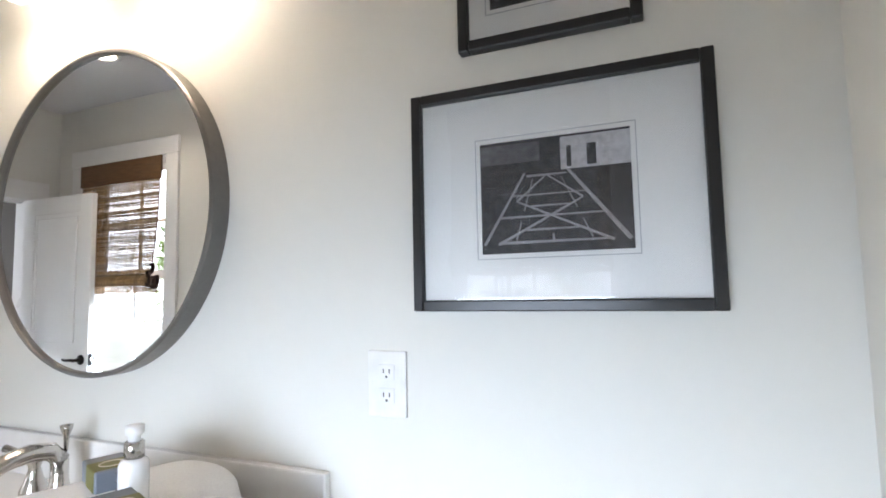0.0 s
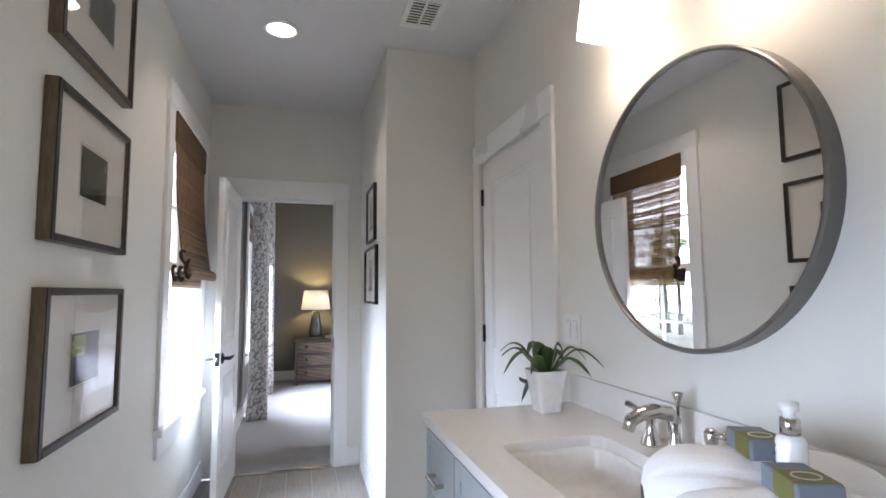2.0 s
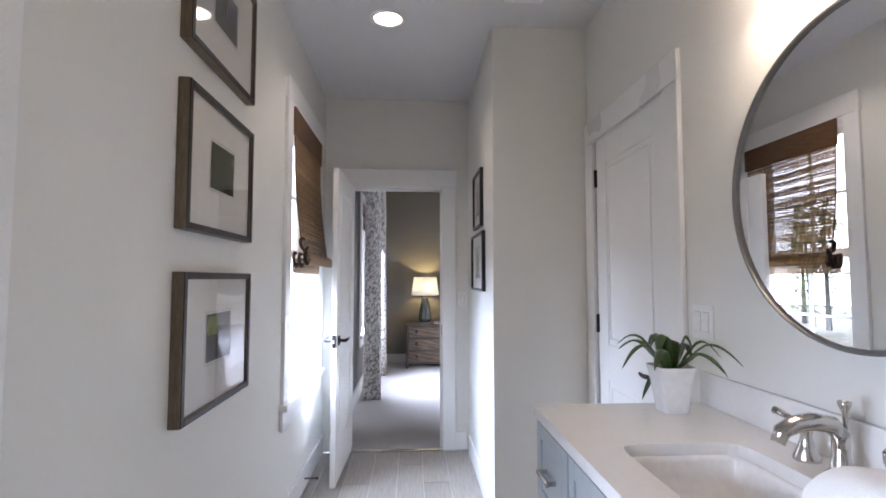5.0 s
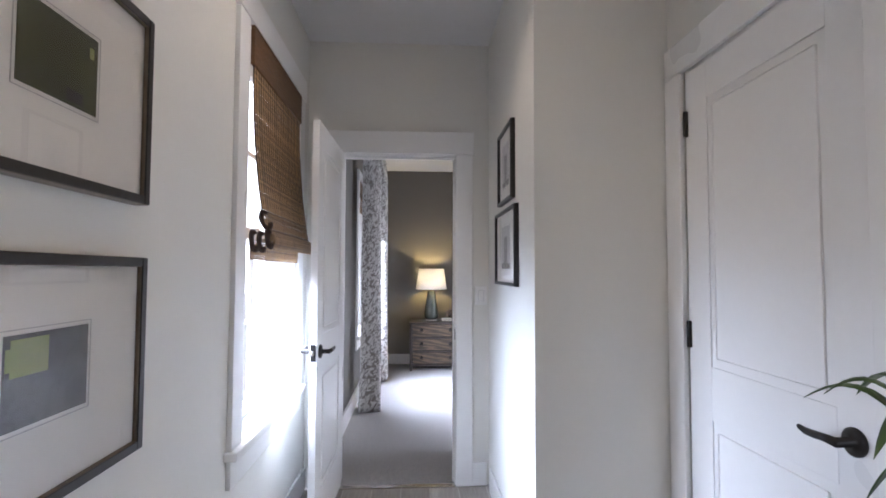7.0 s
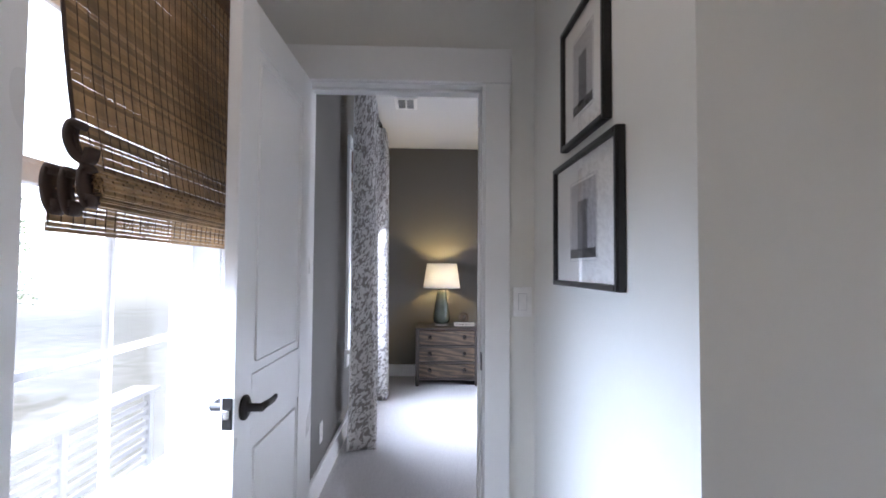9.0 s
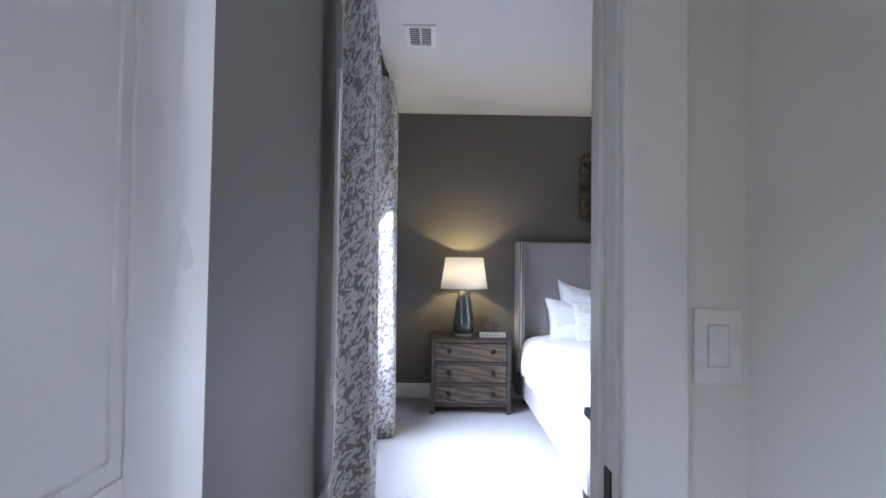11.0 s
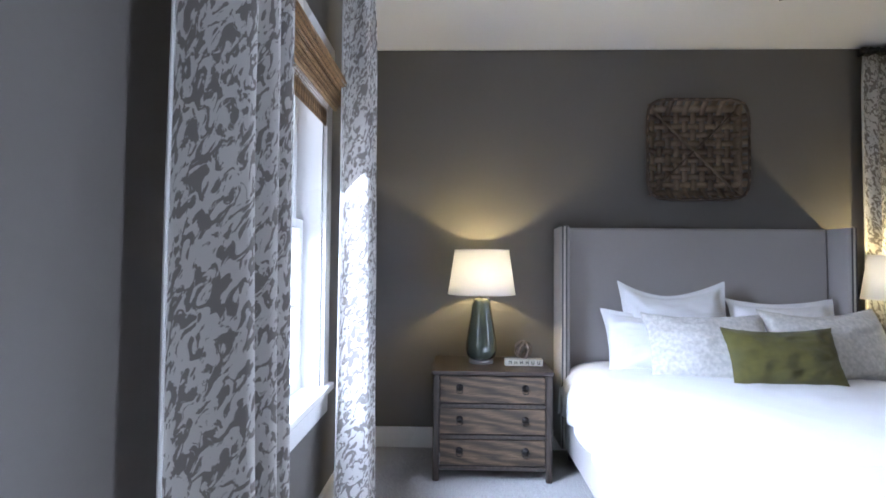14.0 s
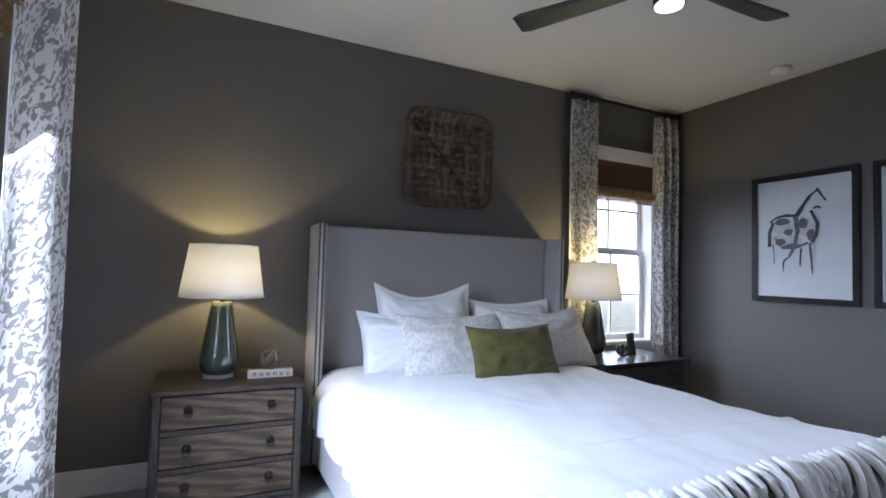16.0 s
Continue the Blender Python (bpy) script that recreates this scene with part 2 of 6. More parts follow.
M_VALANCE = surface("shade_valance", (0.17, 0.085, 0.036), 0.6, second=(0.10, 0.05, 0.02), grain=(12, 0.6), stain=(5, 0.15), bump=0.5, bump_scale=60, stretch=(1, 1, 14))
M_NIGHT = oak("greywashed_oak", (0.195, 0.13, 0.075), (0.05, 0.032, 0.018), 4, 0.55, "Y")
M_NIGHT.node_tree.nodes["figure"].inputs["Factor"].default_value = 0.72
M_NIGHT_FRAME = oak("dark_oak_frame", (0.064, 0.047, 0.036), (0.03, 0.022, 0.016), 6, 0.5, "Z")
M_NIGHT_TOP = oak("dark_oak_top", (0.055, 0.037, 0.029), (0.03, 0.02, 0.016), 6, 0.48, "Y")
M_CERAMIC = surface("sage_ceramic", (0.06, 0.072, 0.056), 0.1, second=(0.036, 0.045, 0.035), grain=(12, 0.4), stain=(5, 0.15), bump=0, coat=0.6)
M_CERAMIC_FOOT = surface("grey_foot", (0.30, 0.29, 0.27), 0.4)
M_BASKET = surface("tobacco_split", (0.19, 0.135, 0.085), 0.65, second=(0.06, 0.04, 0.026), grain=(14, 0.65), stain=(14, 0.4), bump=0.3, piece=0.45)
M_RIM = surface("basket_rim", (0.06, 0.04, 0.028), 0.6, stain=(10, 0.2), bump=0.3)
M_LEAF = surface("leaf_green", (0.06, 0.115, 0.022), 0.36, second=(0.026, 0.055, 0.014), grain=(16, 0.5), stain=(6, 0.2), bump=0.1, piece=0.2)
M_SOIL = surface("potting_soil", (0.035, 0.025, 0.018), 0.95, bump=0.9, bump_scale=90)
M_SOAPBLUE = surface("slate_paper", (0.15, 0.17, 0.20), 0.6, bump=0.1)
M_SOAPGREEN = surface("olive_paper", (0.13, 0.125, 0.03), 0.6, bump=0.1)
M_INK = surface("photo_ink", (0.010, 0.009, 0.010), 0.6, second=(0.05, 0.047, 0.05), grain=(70, 0.6), stain=(20, 0.4), bump=0)
M_INKGREY = surface("photo_grey", (0.15, 0.145, 0.15), 0.6, second=(0.055, 0.052, 0.055), grain=(90, 0.5), stain=(14, 0.3), bump=0)
M_INKBAND = surface("photo_gravel", (0.36, 0.35, 0.36), 0.6, second=(0.24, 0.235, 0.24), grain=(120, 0.5), stain=(14, 0.2), bump=0)
M_INKPALE = surface("photo_pale", (0.55, 0.54, 0.55), 0.5, second=(0.34, 0.33, 0.34), grain=(90, 0.5), stain=(10, 0.2), bump=0)
M_PRINTGREEN = surface("leaf_print", (0.035, 0.04, 0.016), 0.5, second=(0.085, 0.09, 0.03), grain=(9, 0.5), stain=(8, 0.3), bump=0)
M_PRINTPALE = surface("pale_print_patch", (0.42, 0.46, 0.20), 0.5, second=(0.30, 0.36, 0.12), grain=(20, 0.5), bump=0)
M_FRAMEWOOD = surface("bronze_frame", (0.19, 0.14, 0.085), 0.42, second=(0.09, 0.065, 0.04), grain=(20, 0.5), bump=0.1, stretch=(1, 6, 1))
M_BRONZEFRAME = surface("dark_frame_face", (0.020, 0.016, 0.013), 0.45, bump=0.06)
M_PAPER = surface("painting_paper", (0.62, 0.62, 0.62), 0.8, second=(0.52, 0.53, 0.54), grain=(4, 0.4), stain=(3, 0.08), bump=0.05)
M_BLADE = surface("fan_blade", (0.045, 0.05, 0.045), 0.45, bump=0.05)
M_BRASS = surface("aged_brass", (0.22, 0.17, 0.10), 0.4, metal=0.8, bump=0.03)
M_GROUND = surface("leaf_litter", (0.34, 0.32, 0.27), 0.95, second=(0.22, 0.22, 0.16), grain=(2, 0.6), stain=(0.4, 0.3), bump=0)
M_BARK = surface("bark", (0.10, 0.08, 0.065), 0.95, second=(0.05, 0.04, 0.035), grain=(12, 0.6), bump=0.9, bump_scale=12, stretch=(3, 3, 0.4))
M_FOLIAGE = surface("foliage", (0.11, 0.16, 0.06), 0.7, second=(0.06, 0.10, 0.035), grain=(3, 0.6), stain=(0.8, 0.35), bump=0)
M_DECK = surface("painted_deck", (0.72, 0.72, 0.71), 0.5, stain=(2, 0.06), bump=0.1)
M_HAZE = glow("hazy_sky", (0.93, 0.97, 1.0), 4.5)
_n, _l = M_FOLIAGE.node_tree.nodes, M_FOLIAGE.node_tree.links
_b, _t, _x = _n["Principled BSDF"], _n.new("ShaderNodeBsdfTranslucent"), _n.new("ShaderNodeMixShader")
_t.inputs[0].default_value = (0.30, 0.42, 0.14, 1)
_x.inputs[0].default_value = 0.5
_l.new(_b.outputs[0], _x.inputs[1])
_l.new(_t.outputs[0], _x.inputs[2])
_l.new(_x.outputs[0], _n["Material Output"].inputs[0])
M_GLOW_CAN = glow("can_glow", (1.0, 0.88, 0.68), 9)
M_GLOW_GLASS = glow("frosted_glow", (1.0, 0.82, 0.60), 10.5)
M_GLOW_FAN = glow("fan_glow", (1.0, 0.88, 0.66), 8)

M_SHADE.use_nodes = True
_n, _l = M_SHADE.node_tree.nodes, M_SHADE.node_tree.links
_b, _t, _x = _n["Principled BSDF"], _n.new("ShaderNodeBsdfTranslucent"), _n.new("ShaderNodeMixShader")
_w = _n.new("ShaderNodeTexNoise")
_w.inputs["Scale"].default_value = 220
_c = _n.new("ShaderNodeValToRGB")
_c.color_ramp.elements[0].color, _c.color_ramp.elements[1].color = (0.74, 0.71, 0.68, 1), (0.83, 0.81, 0.79, 1)
_l.new(_w.outputs["Fac"], _c.inputs[0])
_l.new(_c.outputs[0], _b.inputs["Base Color"])
_t.inputs[0].default_value = (0.76, 0.77, 0.86, 1)
_b.inputs["Roughness"].default_value = 0.9
_x.inputs[0].default_value = 0.42
_l.new(_b.outputs[0], _x.inputs[1])
_l.new(_t.outputs[0], _x.inputs[2])
_l.new(_x.outputs[0], _n["Material Output"].inputs[0])


# ---- building blocks ----
def origin(ob):
    v = Vector((0, 0, 0))
    while ob:
        v += ob.location
        ob = ob.parent
    return v


def thing(name, at, label, category, group="", kind=""):
    ob = new(name)
    ob.location = at
    ob.empty_display_size = 0.05
    return tagged(ob, label, category, group, kind)


def part(name, bm, material, parent=None, label="", smooth=False):
    """Links a bmesh in world coordinates as one mesh object, under a thing or a part."""
    if parent:
        bmesh.ops.translate(bm, verts=bm.verts, vec=-origin(parent))
    me = bpy.data.meshes.new(name)
    if smooth:
        for f in bm.faces:
            f.smooth = True
    bm.to_mesh(me)
    bm.free()
    me.materials.append(material)
    ob = new(name, me)
    ob.parent = parent
    if label:
        ob["label"] = label
    return ob


def box(lo, hi, bevel=0.0, bm=None, m=None):
    bm = bm or bmesh.new()
    got = bmesh.ops.create_cube(bm, size=1)["verts"]
    lo, hi = Vector(lo), Vector(hi)
    for v in got:
        v.co = Vector([(lo[i] + hi[i]) / 2 + v.co[i] * (hi[i] - lo[i]) for i in range(3)])
    if bevel:
        es = list({e for v in got for e in v.link_edges})
        r = bmesh.ops.bevel(bm, geom=es, offset=bevel, segments=2, profile=0.5, affect="EDGES")
        got = list({v for f in r["faces"] for v in f.verts} | {v for v in got if v.is_valid})
    if m:
        for v in got:
            v.co = m @ v.co
    return bm


def turned(profile, at, steps=32, axis="Z", bm=None):
    """A lathe shape from (radius, height) pairs."""
    bm = bm or bmesh.new()
    at = Vector(at)
    rings = []
    for r, h in profile:
        ring = []
        for k in range(steps):
            a = 2 * math.pi * k / steps
            p = (r * math.cos(a), r * math.sin(a), h)
            p = {"Z": p, "Y": (p[0], h, p[1]), "X": (h, p[0], p[1])}[axis]
            ring.append(bm.verts.new(at + Vector(p)))
        rings.append(ring)
    for a, b in zip(rings, rings[1:]):
        for k in range(steps):
            bm.faces.new((a[k], a[(k + 1) % steps], b[(k + 1) % steps], b[k]))
    for ring in (rings[0], rings[-1]):
        bm.faces.new(ring)
    bmesh.ops.recalc_face_normals(bm, faces=bm.faces)
    return bm


def tube(points, radius, sides=8, bm=None, flat=1.0):
    """A round or flattened bar swept along points; radius is a number or one for each point."""
    bm = bm or bmesh.new()
    pts = [Vector(p) for p in points]
    rad = radius if isinstance(radius, (list, tuple)) else [radius] * len(pts)
    rings = []
    for i, p in enumerate(pts):
        d = (pts[min(i + 1, len(pts) - 1)] - pts[max(i - 1, 0)]).normalized()
        side = d.cross(Vector((0, 0, 1)))
        side = side.normalized() if side.length > 1e-3 else Vector((1, 0, 0))
        up = side.cross(d).normalized()
        rings.append([bm.verts.new(p + rad[i] * (math.cos(a) * side + flat * math.sin(a) * up)) for a in [2 * math.pi * k / sides for k in range(sides)]])
    for a, b in zip(rings, rings[1:]):
        for k in range(sides):
            bm.faces.new((a[k], a[(k + 1) % sides], b[(k + 1) % sides], b[k]))
    bm.faces.new(rings[0])
    bm.faces.new(rings[-1])
    bmesh.ops.recalc_face_normals(bm, faces=bm.faces)
    return bm


def grid(nu, nv, place, bm=None, closed=False):
    """A sheet of nu x nv quads, its corners placed by place(u, v) with u, v from 0 to 1; carries its layout as UV."""
    bm = bm or bmesh.new()
    uv = bm.loops.layers.uv.verify()
    vs = [[bm.verts.new(place(i / nu, j / nv)) for j in range(nv + 1)] for i in range(nu + 1)]
    for i in range(nu):
        for j in range(nv):
            f = bm.faces.new((vs[i][j], vs[i + 1][j], vs[i + 1][j + 1], vs[i][j + 1]))
            f.smooth = True
            for lp, (a, b) in zip(f.loops, ((i, j), (i + 1, j), (i + 1, j + 1), (i, j + 1))):
                lp[uv].uv = (a / nu, b / nv)
    return bm


def wobble(v, s=1.0, k=0):
    return noise.noise(Vector(v) * s + Vector((k * 7.3, k * 3.1, k * 1.7)))

# ---- setting ----
CEIL = 2.74


def wall(name, lo, hi, axis, holes, material):
    """A wall slab; holes are (from, to, bottom, top) along its axis."""
    a = 0 if axis == "x" else 1
    us = sorted({lo[a], hi[a], *[h[0] for h in holes], *[h[1] for h in holes]})
    zs = sorted({lo[2], hi[2], *[h[2] for h in holes], *[h[3] for h in holes]})
    bm = bmesh.new()
    corner = {}

    def at(u, z):
        if (u, z) not in corner:
            p = [lo[0], lo[1], z]
            p[a] = u
            corner[u, z] = bm.verts.new(p)
        return corner[u, z]
    for u0, u1 in zip(us, us[1:]):
        for z0, z1 in zip(zs, zs[1:]):
            um, zm = (u0 + u1) / 2, (z0 + z1) / 2
            if not any(h[0] < um < h[1] and h[2] < zm < h[3] for h in holes):
                bm.faces.new((at(u0, z0), at(u1, z0), at(u1, z1), at(u0, z1)))
    got = bmesh.ops.extrude_face_region(bm, geom=bm.faces[:])["geom"]
    step = [0, 0, 0]
    step[1 - a] = hi[1 - a] - lo[1 - a]
    bmesh.ops.translate(bm, verts=[v for v in got if isinstance(v, bmesh.types.BMVert)], vec=step)
    bmesh.ops.recalc_face_normals(bm, faces=bm.faces)
    return tagged(part(name, bm, material), kind="structure")


W1 = (-3.55, -2.69, 0.66, 2.29)
W2 = (-0.67, 0.19, 0.66, 2.29)
WB = (-6.80, -5.80, 0.66, 2.22)
WN = (-5.25, -4.25, 0.66, 2.22)
WW = (3.12, 3.92, 0.68, 2.22)
wall("wall_bath_south", (-3.84, -0.66, 0), (0.67, -0.50, CEIL), "x", [W1, W2], M_BATH)
wall("wall_bath_east", (0.55, -0.50, 0), (0.67, 1.285, CEIL), "y", [], M_BATH)
wall("wall_bath_north", (-2.64, 1.165, 0), (0.55, 1.285, CEIL), "x", [(-2.535, -1.755, 0, 2.06)], M_BATH)
wall("wall_hall", (-3.84, 0.625, 0), (-2.64, 1.285, CEIL), "x", [], M_BATH)
wall("wall_bath_west", (-3.90, -0.66, 0), (-3.84, 1.285, CEIL), "y", [(-0.305, 0.435, 0, 2.05)], M_BATH)
wall("wall_bedroom_east", (-3.96, -0.66, 0), (-3.90, 4.29, CEIL), "y", [(-0.305, 0.435, 0, 2.05)], M_BED)
wall("wall_bedroom_south", (-7.87, -0.66, 0), (-3.96, -0.42, CEIL), "x", [WB], M_BED)
wall("wall_bedroom_west", (-8.03, -0.66, 0), (-7.87, 4.29, CEIL), "y", [WW], M_BED)
wall("wall_bedroom_north", (-7.87, 4.17, 0), (-3.96, 4.29, CEIL), "x", [WN], M_BED)
wall("wall_closet", (-2.64, 1.90, 0), (-1.60, 2.0, CEIL), "x", [], M_BATH)
tagged(part("ceiling_bath", box((-3.90, -0.66, CEIL), (0.67, 1.285, CEIL + 0.2)), M_CEIL), kind="structure")
tagged(part("ceiling_bedroom", box((-8.03, -0.66, CEIL + 0.003), (-3.90, 4.29, CEIL + 0.2)), M_CEIL), kind="structure")
bath_floor = tagged(part("floor_bath", box((-3.83, -0.66, -0.2), (0.67, 1.285, -0.004)), M_GROUT), kind="structure")


def carpet_at(u, v):
    x, y = -3.83 - 4.04 * u, -0.42 + 4.59 * v
    return Vector((x, y, 0.0015 * wobble((x, y, 0), 6) + 0.004 * wobble((x, y, 0), 1.4, 3)))


bm = grid(120, 130, carpet_at)
box((-7.87, -0.42, -0.2), (-3.83, 4.17, -0.02), bm=bm)
tagged(part("floor_bedroom", bm, M_CARPET), "grey cut-pile carpet with vacuum marks", "carpet", kind="structure")


def baseboard(name, lo, hi):
    bm = box(lo, (*hi[:2], hi[2]), 0.006)
    return tagged(part(name, bm, M_TRIM), kind="structure")


BB = 0.14
baseboard("baseboard", (-3.82, -0.50, 0), (0.55, -0.485, BB))
baseboard("baseboard", (-3.74, 0.61, 0), (-2.64, 0.625, BB))
baseboard("baseboard", (-2.64, 0.61, 0), (-2.625, 1.145, BB))
baseboard("baseboard", (-3.84, 0.52, 0), (-3.825, 0.61, BB))
baseboard("baseboard", (-3.96 - 0.0, -0.42, 0), (-7.87, -0.405, BB))
baseboard("baseboard", (-7.87, -0.405, 0), (-7.855, 4.17, BB))
baseboard("baseboard", (-7.855, 4.155, 0), (-3.96, 4.17, BB))


def door_casing(name, axis, face, out, u0, u1, top, wide=0.105, thick=0.02):
    """Flat casing round an opening on one wall face: two legs and a head with a small cap."""
    t = thing(name, (0, 0, 0), "white painted door casing", "casing", kind="structure")
    a, b = sorted((face, face + out * thick))

    def piece(nm, p, q, z0, z1, deep=(a, b)):
        lo, hi = ((p, deep[0], z0), (q, deep[1], z1)) if axis == "x" else ((deep[0], p, z0), (deep[1], q, z1))
        part(nm, box(lo, hi, 0.004), M_TRIM, t)
    piece("casing_leg", u0 - wide, u0, 0, top)
    piece("casing_leg", u1, u1 + wide, 0, top)
    piece("casing_head", u0 - wide, u1 + wide, top, top + wide + 0.012)
    return t


door_casing("trim_closet_door", "x", 1.165, -1, -2.525, -1.765, 2.05, 0.108)
# bath side of the bedroom door: the hinge leg is squeezed by the window wall
t = thing("trim_bedroom_door", (-3.84, 0, 0), "white painted door casing", "casing", kind="structure")
part("casing_leg", box((-3.84, 0.42, 0), (-3.82, 0.522, 2.035), 0.004), M_TRIM, t)
part("casing_leg", box((-3.84, -0.41, 0), (-3.82, -0.292, 2.035), 0.004), M_TRIM, t)
part("casing_head", box((-3.84, -0.416, 2.035), (-3.814, 0.528, 2.175), 0.004), M_TRIM, t)
part("jamb", box((-3.97, 0.415, 0), (-3.84, 0.435, 2.05), 0.002), M_TRIM, t)
part("jamb", box((-3.97, -0.305, 0), (-3.84, -0.285, 2.05), 0.002), M_TRIM, t)
part("jamb_head", box((-3.97, -0.285, 2.03), (-3.84, 0.415, 2.05), 0.002), M_TRIM, t)
part("door_stop", box((-3.93, 0.404, 0), (-3.89, 0.415, 2.02), 0.002), M_TRIM, t)
part("door_stop", box((-3.93, -0.285, 2.018), (-3.89, 0.404, 2.03), 0.002), M_TRIM, t)
part("strike_plate", box((-3.885, 0.412, 0.88), (-3.855, 0.4165, 0.95), 0.001), M_BRONZE, t)
part("casing_leg", box((-3.98, -0.41, 0), (-3.96, -0.295, 2.03), 0.004), M_TRIM, t)
part("casing_leg", box((-3.98, 0.425, 0), (-3.96, 0.53, 2.03), 0.004), M_TRIM, t)
part("casing_head", box((-3.984, -0.419, 2.03), (-3.96, 0.54, 2.15), 0.004), M_TRIM, t)
tagged(part("threshold", box((-3.86, -0.285, -0.02), (-3.82, 0.415, 0.006), 0.003), M_NICKEL), kind="structure")


def lever(parent, m, flip=1):
    """A dark lever handle on a round rosette; local x across the door, y outward."""
    h = part("door_handle", turned([(0.0, 0), (0.033, 0), (0.033, 0.006), (0.026, 0.011), (0.011, 0.013), (0.011, 0.05), (0.0, 0.05)], (0, 0, 0), 24, "Y"), M_BRONZE, parent, "dark bronze lever handle", True)
    part("lever", tube([(0, 0.046, 0), (flip * 0.03, 0.05, 0.002), (flip * 0.06, 0.05, 0.0), (flip * 0.085, 0.05, 0.0), (flip * 0.100, 0.051, 0.004), (flip * 0.106, 0.052, 0.008)],
                       [0.011, 0.0095, 0.0095, 0.0085, 0.007, 0.004], 10), M_BRONZE, h, smooth=True)
    h.matrix_local = m
    return h


def door_leaf(name, width, height, panels, label):
    """A two-panel moulded door; local x from the hinge, y through the leaf, z up."""
    t = thing(name, (0, 0, 0), label, "door", kind="structure")
    th = 0.035
    stile, d = 0.115, 0.005
    bm = bmesh.new()
    box((0, -th / 2 + d, 0), (width, th / 2 - d, height), bm=bm)
    rails = [0.0] + [z for p in panels for z in p] + [height]
    for s in (-1, 1):
        y0, y1 = sorted((s * (th / 2 - d), s * th / 2))
        box((0, y0, 0), (stile, y1, height), 0.002, bm)
        box((width - stile, y0, 0), (width, y1, height), 0.002, bm)
        for z0, z1 in zip(rails[0::2], rails[1::2]):
            box((stile, y0, z0), (width - stile, y1, z1), 0.002, bm)
    part("leaf", bm, M_TRIM, t)
    for z0, z1 in panels:
        for s in (-1, 1):
            y0, y1 = sorted((s * (th / 2 - d), s * (th / 2 - 0.0015)))
            part("panel", box((stile + 0.03, y0, z0 + 0.03), (width - stile - 0.03, y1, z1 - 0.03), 0.006), M_TRIM, t)
    return t


def hinge(parent, at, size=(0.012, 0.016, 0.095)):
    s = [k / 2 for k in size]
    part("hinge", box([at[i] - s[i] for i in range(3)], [at[i] + s[i] for i in range(3)], 0.003), M_BRONZE, parent)


PANELS = [(0.23, 0.80), (0.98, 1.90)]
closet = door_leaf("door_1", 0.731, 2.03, PANELS, "closed white two-panel closet door with dark hinges")
lever(closet, pose(0.665, -0.0175, 0.915, 0, 0, 180), 1)
for z in (1.84, 1.075, 0.25):
    hinge(closet, (-0.004, -0.024, z))
closet.matrix_world = pose(-2.498, 1.180, 0.008)
t = thing("trim_closet_jamb", (-2.5, 1.2, 0), "white closet door jamb", "jamb", kind="structure")
part("jamb", box((-2.522, 1.168, 0), (-2.501, 1.285, 2.06)), M_TRIM, t)
part("jamb", box((-1.766, 1.168, 0), (-1.755, 1.285, 2.06)), M_TRIM, t)
part("jamb_head", box((-2.501, 1.168, 2.042), (-1.766, 1.285, 2.06)), M_TRIM, t)
part("jamb_stop", box((-2.501, 1.20, 0), (-2.49, 1.285, 2.042)), M_TRIM, t)

open_door = door_leaf("door_2", 0.70, 2.02, PANELS, "white two-panel bedroom door standing open into the bathroom")
lever(open_door, pose(0.638, 0.0175, 0.905, 0, 0, 0), -1)
lever(open_door, pose(0.638, -0.0175, 0.905, 0, 0, 180), 1)
latch = part("latch_plate", box((0.6995, -0.013, 0.865), (0.7025, 0.013, 0.945), 0.001), M_BRONZE, open_door)
part("latch_bolt", box((0.702, -0.007, 0.893), (0.712, 0.007, 0.917), 0.003), M_NICKEL, latch)
for z in (1.80, 1.0, 0.25):
    hinge(open_door, (-0.004, -0.022, z))
open_door.matrix_world = pose(-3.842, -0.293, 0.012, 0, 0, -1.6)
z = 0.07
stop = thing("door_stop_spring", (-3.16, -0.485, z), "thin dark spring door stop on the baseboard", "door stop")
part("rod", tube([(-3.16, -0.486, z), (-3.16, -0.41, z)], 0.005, 8), M_BRONZE, stop)
part("tip", turned([(0.0, 0), (0.009, 0), (0.009, 0.012), (0.0, 0.012)], (-3.16, -0.412, z), 12, "Y"), M_BRONZE, stop)


def sheet(axis, y, inward, u0, u1, z0, z1):
    """One sheet of glass that faces the room."""
    bm = bmesh.new()
    ps = [(u0, z0), (u1, z0), (u1, z1), (u0, z1)]
    f = bm.faces.new([bm.verts.new((u, y, z) if axis == "x" else (y, u, z)) for u, z in ps])
    f.normal_update()
    if f.normal[1 if axis == "x" else 0] * inward < 0:
        f.normal_flip()
    return bm


